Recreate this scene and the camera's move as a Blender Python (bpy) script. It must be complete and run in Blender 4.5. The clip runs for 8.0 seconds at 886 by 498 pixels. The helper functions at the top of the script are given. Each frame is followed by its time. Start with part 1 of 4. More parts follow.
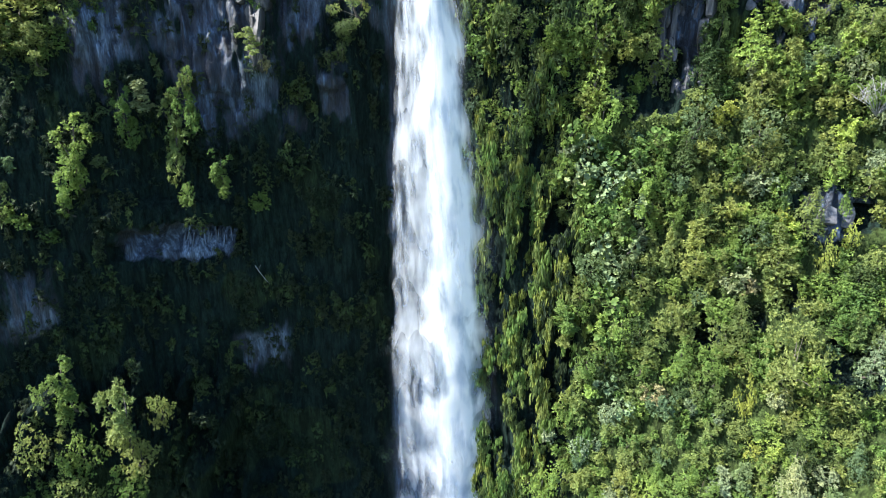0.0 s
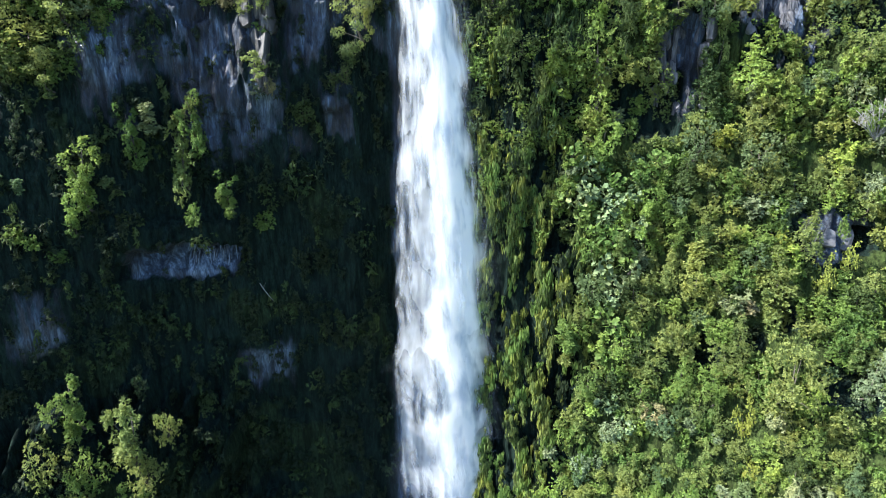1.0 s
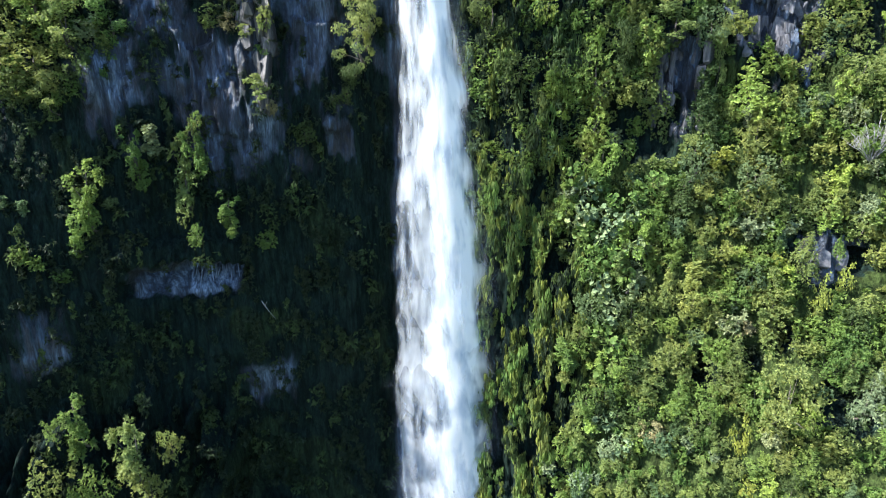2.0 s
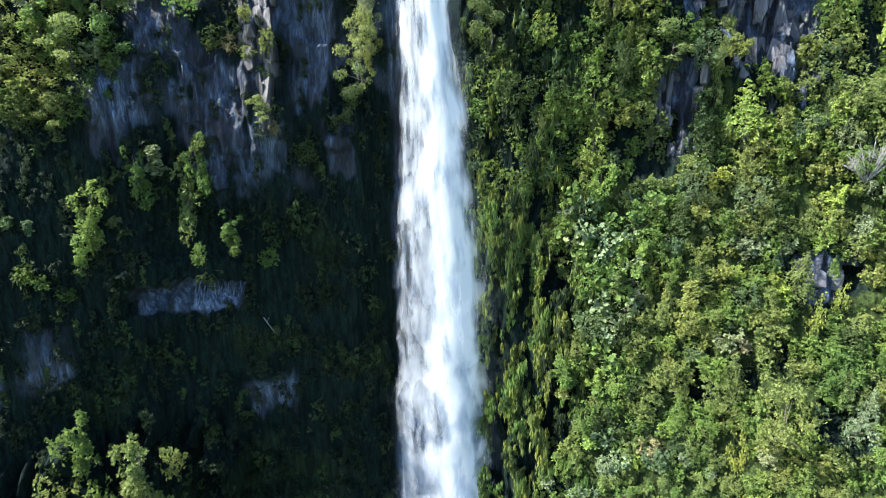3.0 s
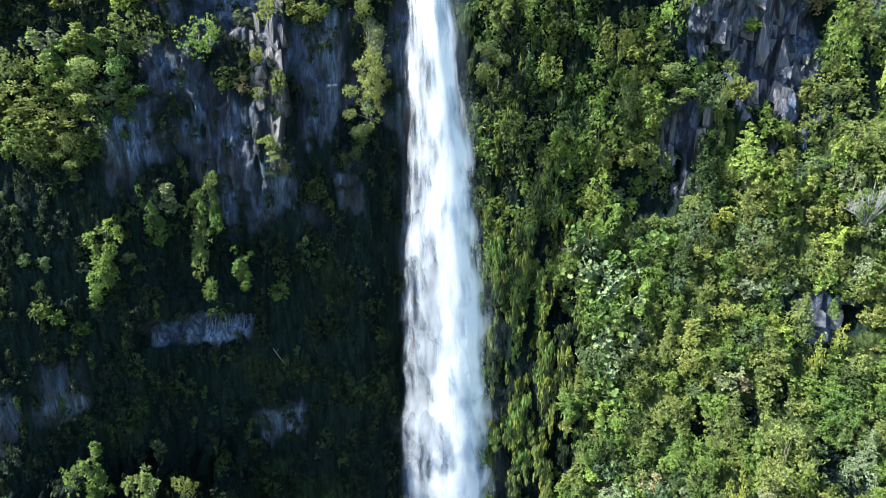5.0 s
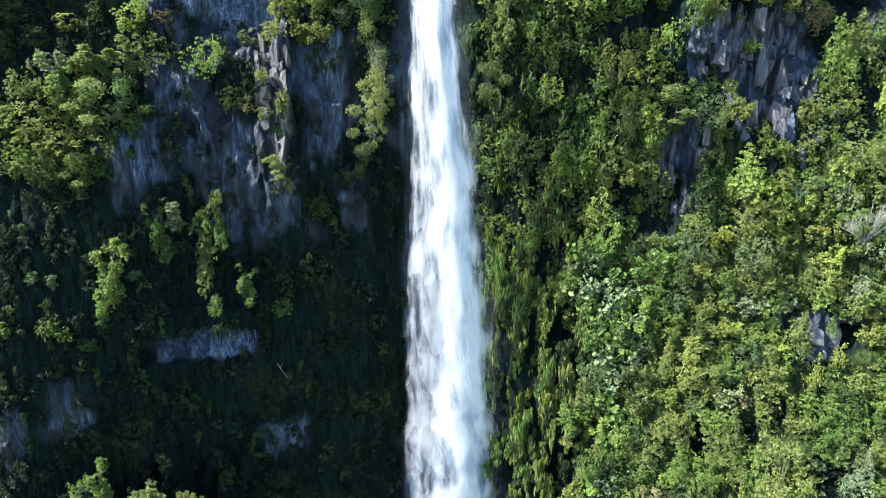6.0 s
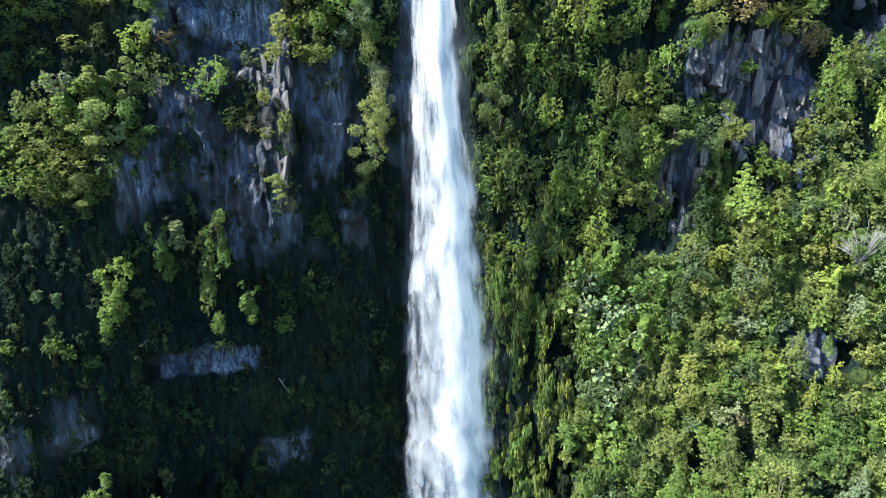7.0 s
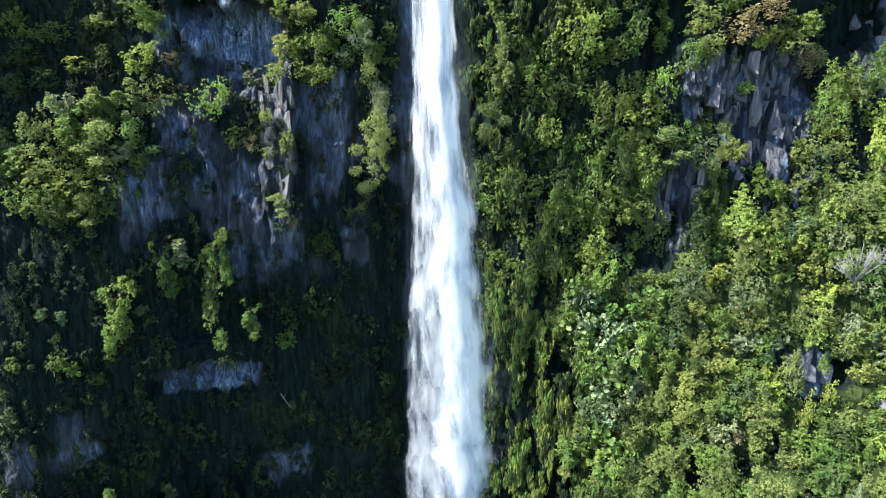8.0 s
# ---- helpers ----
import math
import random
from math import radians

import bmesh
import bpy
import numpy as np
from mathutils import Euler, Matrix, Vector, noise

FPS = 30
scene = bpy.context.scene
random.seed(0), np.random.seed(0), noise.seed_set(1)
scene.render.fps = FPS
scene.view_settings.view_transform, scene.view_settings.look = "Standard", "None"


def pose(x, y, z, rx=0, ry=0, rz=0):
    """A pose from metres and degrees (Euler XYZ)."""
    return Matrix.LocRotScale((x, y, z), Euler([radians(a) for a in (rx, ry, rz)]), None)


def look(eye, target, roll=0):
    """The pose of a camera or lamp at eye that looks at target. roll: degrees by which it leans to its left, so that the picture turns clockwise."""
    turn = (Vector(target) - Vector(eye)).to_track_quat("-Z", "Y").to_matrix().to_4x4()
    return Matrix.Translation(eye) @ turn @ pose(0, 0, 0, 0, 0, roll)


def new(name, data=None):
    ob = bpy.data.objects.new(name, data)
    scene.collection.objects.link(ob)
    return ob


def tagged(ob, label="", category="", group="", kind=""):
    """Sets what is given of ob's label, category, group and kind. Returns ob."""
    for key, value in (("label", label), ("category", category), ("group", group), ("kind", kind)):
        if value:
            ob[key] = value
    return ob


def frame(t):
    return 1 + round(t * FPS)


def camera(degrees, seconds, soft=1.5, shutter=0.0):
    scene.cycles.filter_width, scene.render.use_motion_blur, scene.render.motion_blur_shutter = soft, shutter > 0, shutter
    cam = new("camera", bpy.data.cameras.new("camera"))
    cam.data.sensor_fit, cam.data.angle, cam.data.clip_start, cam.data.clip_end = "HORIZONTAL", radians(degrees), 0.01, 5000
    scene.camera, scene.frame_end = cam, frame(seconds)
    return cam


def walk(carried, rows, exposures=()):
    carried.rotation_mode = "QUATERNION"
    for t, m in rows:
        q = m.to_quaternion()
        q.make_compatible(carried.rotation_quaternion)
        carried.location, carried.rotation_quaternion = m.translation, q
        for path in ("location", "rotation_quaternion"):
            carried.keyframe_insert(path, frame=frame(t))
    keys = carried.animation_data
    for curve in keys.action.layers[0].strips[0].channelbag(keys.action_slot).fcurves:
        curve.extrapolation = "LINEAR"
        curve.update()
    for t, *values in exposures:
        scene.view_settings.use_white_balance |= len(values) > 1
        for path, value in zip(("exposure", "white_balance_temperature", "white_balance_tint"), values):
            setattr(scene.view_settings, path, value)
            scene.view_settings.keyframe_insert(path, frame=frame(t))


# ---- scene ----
cam = camera(72.0, 8.0, soft=1.0)
PATH = [
    (0, 0.0, -0.0, 72.0, 72.0, -0.0, -0.0),
    (0.5, -0.193, -0.007, 73.4, 71.977, -0.049, 0.07),
    (1, -0.226, -0.064, 74.769, 71.961, -0.055, 0.13),
    (1.5, -0.213, -0.078, 76.111, 71.958, -0.041, 0.131),
    (3, -0.209, -0.209, 79.961, 71.965, -0.05, 0.148),
    (3.5, -0.329, -0.22, 81.234, 71.972, -0.085, 0.24),
    (4, -0.48, -0.269, 82.543, 71.963, -0.138, 0.342),
    (4.5, -0.552, -0.276, 83.783, 71.967, -0.177, 0.457),
    (6, -0.909, -0.409, 87.494, 71.979, -0.257, 0.595),
    (6.5, -0.942, -0.452, 88.807, 71.954, -0.257, 0.622),
    (7, -0.933, -0.47, 90.139, 71.917, -0.275, 0.632),
    (7.5, -0.916, -0.524, 91.418, 71.93, -0.271, 0.621),
    (8, -0.964, -0.588, 92.653, 71.98, -0.31, 0.64),
]
walk(cam, [(t, pose(x, y, z, rx, ry, rz)) for t, x, y, z, rx, ry, rz in PATH], exposures=[(0.0, 2.44, 5370, 13), (8.0, 2.44, 5370, 13)])

# ---- light: late morning sun that grazes the cliff ----
SUN_FROM = Vector((-0.72, -0.095, 0.69)).normalized()
world = bpy.data.worlds.new("sky")
scene.world = world
world.use_nodes = True
wn = world.node_tree
sky = wn.nodes.new("ShaderNodeTexSky")
sky.sky_type, sky.sun_disc = "NISHITA", False
sky.sun_elevation = math.asin(SUN_FROM.z)
sky.sun_rotation = math.atan2(SUN_FROM.x, SUN_FROM.y)
wn.links.new(sky.outputs[0], wn.nodes["Background"].inputs[0])
wn.nodes["Background"].inputs[1].default_value = 0.075
sun = new("sun", bpy.data.lights.new("sun", "SUN"))
sun.data.energy, sun.data.angle, sun.data.color = 4.7, radians(0.5), (1.0, 0.89, 0.70)
sun.matrix_world = look(SUN_FROM * 300, (0, 0, 0))


# ---- numbers ----
RNG = np.random.default_rng(7)
TABLE = RNG.random((64, 64))


def value_noise(x, y):
    """Smooth noise from 0 to 1 with cells of size 1."""
    x, y = np.asarray(x, float), np.asarray(y, float)
    i, j = np.floor(x).astype(int), np.floor(y).astype(int)
    u, v = x - i, y - j
    u, v = u * u * (3 - 2 * u), v * v * (3 - 2 * v)
    a, b = TABLE[i % 64, j % 64], TABLE[(i + 1) % 64, j % 64]
    c, d = TABLE[i % 64, (j + 1) % 64], TABLE[(i + 1) % 64, (j + 1) % 64]
    return (a * (1 - u) + b * u) * (1 - v) + (c * (1 - u) + d * u) * v


def fbm(x, y, octaves=4):
    total, amp, norm = 0.0, 1.0, 0.0
    for k in range(octaves):
        total = total + amp * value_noise(x * 2 ** k + 17.3 * k, y * 2 ** k + 9.1 * k)
        norm, amp = norm + amp, amp * 0.5
    return total / norm


def cells(x, y):
    """Voronoi cells of size 1: a random number for each cell, and the way across it in x and y."""
    i, j = np.floor(x).astype(int), np.floor(y).astype(int)
    best, val = np.full(x.shape, 1e9), np.zeros(x.shape)
    dx, dy = np.zeros(x.shape), np.zeros(x.shape)
    for a in (-1, 0, 1):
        for b in (-1, 0, 1):
            p, q = (i + a) % 64, (j + b) % 64
            ex, ey = x - (i + a + TABLE[p, q]), y - (j + b + TABLE[q, p])
            d = ex * ex + ey * ey
            near = d < best
            best, val = np.where(near, d, best), np.where(near, TABLE[(p * 7 + 3) % 64, (q * 5 + 11) % 64], val)
            dx, dy = np.where(near, ex, dx), np.where(near, ey, dy)
    return val, dx, dy


def smooth(a, b, x):
    t = np.clip((x - a) / (b - a), 0, 1)
    return t * t * (3 - 2 * t)


def patch(x, z, cx, cz, rx, rz, edge=0.5):
    """1 inside a rounded box with a ragged rim, 0 outside."""
    x, z = np.asarray(x, float), np.asarray(z, float)
    full = np.zeros(np.broadcast(x, z).shape)
    near = (np.abs(x - cx) < 2.6 * rx) & (np.abs(z - cz) < 2.6 * rz)
    if near.any():
        x, z = x[near], z[near]
        wob = 1.5 * (fbm(x * 0.45 + cx, z * 0.2 + cz, 5) - 0.5) + 0.5 * (fbm(x * 1.7 + cz, z * 0.3 + cx, 3) - 0.5)
        d = (np.abs((x - cx) / rx) ** 3 + np.abs((z - cz) / rz) ** 3) ** (1 / 3) + wob
        full[near] = 1 - smooth(1 - edge / 2, 1 + edge / 2, d)
    return full


# bare rock: middle x, middle z, half width, half height, how bare
BARE = [(-23.8, 81.0, 2.4, 11.0, 1.0), (-29.0, 93.6, 7.0, 4.2, 1.0), (-40.4, 75.0, 3.6, 6.5, 0.9), (-29.5, 73.0, 4.5, 9.0, 0.9), (-35.0, 48.0, 6.8, 2.0, 1.0),
        (-25.6, 31.0, 3.2, 3.6, 0.68), (40.7, 84.5, 6.0, 9.0, 1.0), (29.0, 73.5, 2.8, 6.5, 1.0), (46.4, 54.0, 3.4, 2.6, 0.9), (-50.5, 41.5, 4.6, 4.4, 0.55),
        (-14.5, 66.5, 2.8, 4.5, 0.8), (-58.5, 38.0, 2.0, 4.0, 0.8), (32.5, 88.5, 3.6, 4.0, 1.0), (58.0, 93.0, 4.0, 5.0, 1.0), (-17.0, 78.0, 4.0, 8.0, 0.85),
        (-36.0, 83.0, 5.0, 4.5, 0.85), (-26.0, 77.0, 17.0, 13.0, 0.62)]


def rock_bare(x, z):
    m = np.zeros(np.shape(x))
    for cx, cz, rx, rz, how in BARE:
        m = np.maximum(m, how * patch(x, z, cx, cz, rx, rz, 1.1 if cx < 0 else 0.5))
    return m


# deep shaded hollows where little grows, some dug to darken cast shade: middle x, middle z, half width, half height
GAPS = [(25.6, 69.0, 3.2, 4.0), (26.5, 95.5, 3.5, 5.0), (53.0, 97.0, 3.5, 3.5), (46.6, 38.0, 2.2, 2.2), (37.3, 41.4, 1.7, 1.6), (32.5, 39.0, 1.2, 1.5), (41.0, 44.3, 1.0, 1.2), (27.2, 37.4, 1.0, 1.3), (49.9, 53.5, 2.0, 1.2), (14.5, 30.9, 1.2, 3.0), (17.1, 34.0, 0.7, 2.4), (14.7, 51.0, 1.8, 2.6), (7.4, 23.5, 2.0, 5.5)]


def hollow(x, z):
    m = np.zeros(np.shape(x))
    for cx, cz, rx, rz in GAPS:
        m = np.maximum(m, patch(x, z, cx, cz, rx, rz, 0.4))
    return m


def wall_ridge(x, z):
    """Drooping ribs on the wet wall, from 0 in the grooves to 1 on the crests."""
    return smooth(0.34, 0.64, fbm((x + 0.1 * z) / 1.25, z / 6.0, 3))


def cliff_base(x, z):
    u, v = np.clip(x, -58, 54) / 50, (np.clip(z, 14, 96) - 60) / 40
    y = (80.86 - 4.23 * u + 3.37 * v - 12.47 * u * u + 6.21 * u * v + 0.21 * v * v
         + 3.76 * u ** 3 + 10.23 * u * u * v - 5.13 * u * v * v + 4.25 * u ** 4)
    return y + 0.12 * np.maximum(z - 96, 0)


def cliff_y(x, z):
    """The face of the cliff: its distance ahead at a place across and a height."""
    x, z = np.asarray(x, float), np.asarray(z, float)
    y = cliff_base(x, z)
    # the chute behind the falling water
    y = y + 3.2 * smooth(-13, -7, x) * (1 - smooth(-2.0, 9.0, x)) * (1 - 0.75 * smooth(66, 84, z))
    # the pillar, the leafy shelf, the hollows and the overhang
    y = y - 1.5 * patch(x, z, -24.0, 80.0, 2.6, 10.5, 0.35)
    y = y - 0.5 * patch(x, z, -50.5, 79.0, 9.0, 6.5, 0.9)
    # unseen spur added beyond the left edge to shade the wall's upper corner
    y = y - 9.5 * (1 - smooth(-71, -63.5, x)) * smooth(80, 92, z)
    y = y - 6.5 * patch(x, z, -47.0, 13.0, 15.0, 13.0, 0.8)
    y = y - 2.0 * patch(x, z, 58.0, 78.0, 9.0, 12.0, 0.8)
    y = y + (3.4 + 0.3 * np.clip(z - 93.3, -4, 4)) * patch(x, z, -29.0, 93.3, 6.8, 4.4, 0.4)
    y = y + 2.0 * patch(x, z, 29.0, 73.5, 3.3, 6.0, 0.4)
    y = y + 2.2 * hollow(x, z)
    y = y + 1.6 * patch(x, z, 39.5, 84.5, 6.5, 9.0, 0.4)
    y = y + (1.0 + 0.9 * np.clip(z - 46.0, 0, 4)) * patch(x, z, -35.2, 47.4, 6.8, 2.4, 0.3) - 1.2 * patch(x, z, -35.2, 51.8, 8.0, 1.8, 0.6)
    y = y + 1.2 * patch(x, z, -33.0, 57.0, 6.0, 4.0, 0.8)
    bare = rock_bare(x, z)
    # blocks and columns
    v1, dx1, dz1 = cells(x / 2.6 + 3.1, z / 6.5 + 1.7)
    v2, dx2, dz2 = cells(x / 0.95 + 31.0, z / 2.6 + 7.0)
    block = 1.5 * (v1 - 0.5) + 0.9 * dx1 * (v1 - 0.4) + 0.55 * (v2 - 0.5) + 0.4 * dx2 * (v2 - 0.5)
    y = y + block * (0.25 + 0.75 * bare * (1 + 0.7 * smooth(18, 26, x)))
    v3, dx3, dz3 = cells(x / 0.75 + 11.0, z / 4.2 + 5.0)
    y = y + (0.7 * (v3 - 0.5) + 0.5 * dx3 * (v3 - 0.3)) * bare * (1 - smooth(-8, -5, x))
    y = y - 1.5 * (wall_ridge(x, z) - 0.5) * smooth(2.5, 7.0, x) * (1 - smooth(15, 21, x)) * (1 - 0.5 * smooth(60, 80, z))
    y = y + 2.4 * (fbm(x / 7.0, z / 10.0, 4) - 0.5) + 0.5 * (fbm(x / 0.9, z / 2.2, 2) - 0.5)
    return y


# ---- materials ----
def nodes_of(name):
    mat = bpy.data.materials.new(name)
    mat.use_nodes = True
    tree = mat.node_tree
    bsdf = tree.nodes["Principled BSDF"]

    def add(kind, **inputs):
        node = tree.nodes.new("ShaderNode" + kind)
        for key, value in inputs.items():
            sock = node.inputs[key.replace("_", " ")]
            if hasattr(value, "is_linked"):
                tree.links.new(value, sock)
            else:
                sock.default_value = value
        return node
    return mat, tree, bsdf, add


def ramp(add, fac, *stops):
    node = add("ValToRGB", Fac=fac)
    el = node.color_ramp.elements
    while len(el) < len(stops):
        el.new(0.5)
    for e, (p, c) in zip(el, stops):
        e.position, e.color = p, (*c, 1)
    return node.outputs[0]


def mix_rgb(add, fac, a, b, blend="MIX"):
    node = add("Mix")
    node.data_type, node.blend_type = "RGBA", blend
    for sock, value in ((node.inputs[0], fac), (node.inputs[6], a), (node.inputs[7], b)):
        if hasattr(value, "is_linked"):
            node.id_data.links.new(value, sock)
        elif sock == node.inputs[0]:
            sock.default_value = value
        else:
            sock.default_value = (*value, 1)
    return node.outputs[2]


def scaled(add, sx, sy, sz, source="Object"):
    co = add("TexCoord")
    return add("Mapping", Vector=co.outputs[source], Scale=(sx, sy, sz)).outputs[0]


def rock_material(name, dark, pale, moss):
    """Wet volcanic rock with upright streaks; where plants hold on, moss and soil."""
    mat, tree, bsdf, add = nodes_of(name)
    lean = add("TexNoise", Vector=scaled(add, 0.3, 0.3, 0.12), Scale=1.0, Detail=2.0)
    bent = mix_rgb(add, 0.9, add("TexCoord").outputs["Object"], lean.outputs["Color"], "ADD")
    streak = add("TexNoise", Vector=add("Mapping", Vector=bent, Scale=(1.7, 1.7, 0.2)).outputs[0], Scale=1.0, Detail=8.0, Roughness=0.68).outputs[0]
    fine = add("TexNoise", Vector=add("Mapping", Vector=bent, Scale=(6.0, 6.0, 0.6)).outputs[0], Scale=1.0, Detail=5.0, Roughness=0.6).outputs[0]
    broad = add("TexNoise", Vector=scaled(add, 0.3, 0.3, 0.16), Scale=1.0, Detail=4.0).outputs[0]
    grain = add("TexNoise", Vector=scaled(add, 4.0, 4.0, 1.6), Scale=1.0, Detail=6.0, Roughness=0.7).outputs[0]
    mid = tuple((a + b) / 2.6 for a, b in zip(dark, pale))
    col = ramp(add, streak, (0.43, dark), (0.56, mid), (0.67, pale))
    col = mix_rgb(add, 0.85, col, ramp(add, broad, (0.43, (0.16, 0.17, 0.2)), (0.58, (1.55, 1.52, 1.48))), "MULTIPLY")
    col = mix_rgb(add, 0.6, col, ramp(add, fine, (0.36, (0.45, 0.46, 0.5)), (0.54, (0.95, 0.95, 0.95)), (0.66, (1.7, 1.7, 1.65))), "MULTIPLY")
    col = mix_rgb(add, 0.6, col, ramp(add, grain, (0.3, (0.5, 0.5, 0.52)), (0.7, (1.2, 1.2, 1.18))), "MULTIPLY")
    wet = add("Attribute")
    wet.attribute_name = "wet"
    # pale blue put into the colour for sky mirrored on the wet faces
    sky_sheen = ramp(add, streak, (0.38, (0.035, 0.055, 0.085)), (0.5, (0.12, 0.165, 0.225)), (0.62, (0.32, 0.40, 0.49)))
    sky_sheen = mix_rgb(add, 0.8, sky_sheen, ramp(add, fine, (0.38, (0.4, 0.42, 0.46)), (0.62, (1.5, 1.5, 1.5))), "MULTIPLY")
    col = mix_rgb(add, wet.outputs["Fac"], col, sky_sheen)
    grow = add("Attribute")
    grow.attribute_name = "growth"
    # moss is darkened to paint the wall's shade; fullest growth takes the lit green
    shade_to_lit_moss = ramp(add, grow.outputs["Fac"], (0.86, moss), (0.99, (0.046, 0.066, 0.019)))
    mossy = mix_rgb(add, 1.0, shade_to_lit_moss, ramp(add, grain, (0.3, (0.3, 0.3, 0.3)), (0.7, (1.15, 1.15, 1.1))), "MULTIPLY")
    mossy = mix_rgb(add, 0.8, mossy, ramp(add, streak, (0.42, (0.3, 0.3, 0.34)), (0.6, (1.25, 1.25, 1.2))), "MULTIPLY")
    g = add("Math", **{})
    g.operation = "MULTIPLY_ADD"
    tree.links.new(grow.outputs["Fac"], g.inputs[0])
    g.inputs[1].default_value = 1.7
    tree.links.new(add("Math").outputs[0], g.inputs[2])
    off = g.inputs[2].links[0].from_node
    off.operation = "SUBTRACT"
    tree.links.new(streak, off.inputs[0])
    off.inputs[1].default_value = 0.85
    fac = ramp(add, g.outputs[0], (0.02, (0, 0, 0)), (0.3, (1, 1, 1)))
    tree.links.new(mix_rgb(add, fac, col, mossy), bsdf.inputs["Base Color"])
    gloss = ramp(add, fine, (0.35, (0.7, 0.7, 0.7)), (0.65, (0.34, 0.34, 0.34)))
    tree.links.new(mix_rgb(add, fac, gloss, (0.9, 0.9, 0.9)), bsdf.inputs["Roughness"])
    tree.links.new(mix_rgb(add, fac, (0.4, 0.4, 0.4), (0.06, 0.06, 0.06)), bsdf.inputs["Specular IOR Level"])
    bump0 = add("Bump", Strength=0.6, Distance=0.2, Height=fine)
    bump = add("Bump", Strength=0.7, Distance=0.25, Height=grain, Normal=bump0.outputs[0])
    bump2 = add("Bump", Strength=0.6, Distance=0.5, Height=streak, Normal=bump.outputs[0])
    tree.links.new(bump2.outputs[0], bsdf.inputs["Normal"])
    return mat


def leaf_material(name, dark, light, glow=0.5, rough=0.6):
    """Leaves that vary one by one, shoot by shoot and plant by plant, with light passing through."""
    mat, tree, bsdf, add = nodes_of(name)
    dark, light = [(c[0] * 1.40, c[1] * 1.20, c[2] * 1.30) for c in (dark, light)]
    geo = add("NewGeometry")
    own = add("ObjectInfo").outputs["Random"]
    shoot = add("TexNoise", Vector=geo.outputs["Position"], Scale=1.1, Detail=2.0).outputs[0]
    broad = add("TexNoise", Vector=geo.outputs["Position"], Scale=0.09, Detail=2.0).outputs[0]
    soft_dark = tuple(0.35 * a + 0.65 * b for a, b in zip(dark, light))
    col = ramp(add, geo.outputs["Random Per Island"], (0.0, soft_dark), (0.6, tuple(0.2 * a + 0.8 * b for a, b in zip(dark, light))), (1.0, tuple(min(1, c * 1.12) for c in light)))
    col = mix_rgb(add, 0.8, col, ramp(add, shoot, (0.35, (0.78, 0.82, 0.84)), (0.65, (1.18, 1.13, 1.0))), "MULTIPLY")
    col = mix_rgb(add, 0.8, col, ramp(add, broad, (0.36, (0.82, 0.92, 0.95)), (0.64, (1.16, 1.06, 0.98))), "MULTIPLY")
    col = mix_rgb(add, 0.7, col, ramp(add, own, (0.0, (0.74, 0.82, 0.86)), (0.5, (1, 1, 1)), (1.0, (1.12, 1.1, 0.95))), "MULTIPLY")
    tree.links.new(col, bsdf.inputs["Base Color"])
    bsdf.inputs["Roughness"].default_value = rough
    bsdf.inputs["Specular IOR Level"].default_value = 0.2
    trans = add("BsdfTranslucent", Color=col)
    blend = add("MixShader", Fac=glow)
    tree.links.new(bsdf.outputs[0], blend.inputs[1])
    tree.links.new(trans.outputs[0], blend.inputs[2])
    tree.links.new(blend.outputs[0], tree.nodes["Material Output"].inputs[0])
    return mat


def bark_material():
    mat, tree, bsdf, add = nodes_of("bark")
    n = add("TexNoise", Vector=scaled(add, 6, 6, 1.2), Scale=1.0, Detail=5.0).outputs[0]
    tree.links.new(ramp(add, n, (0.3, (0.025, 0.021, 0.017)), (0.7, (0.10, 0.085, 0.065))), bsdf.inputs["Base Color"])
    bsdf.inputs["Roughness"].default_value = 0.85
    tree.links.new(add("Bump", Strength=0.6, Distance=0.05, Height=n).outputs[0], bsdf.inputs["Normal"])
    return mat


def maths(add, op, a, b, c=None):
    node = add("Math")
    node.operation = op
    for k, value in enumerate((a, b, c)):
        if hasattr(value, "is_linked"):
            node.id_data.links.new(value, node.inputs[k])
        elif value is not None:
            node.inputs[k].default_value = value
    return node.outputs[0]


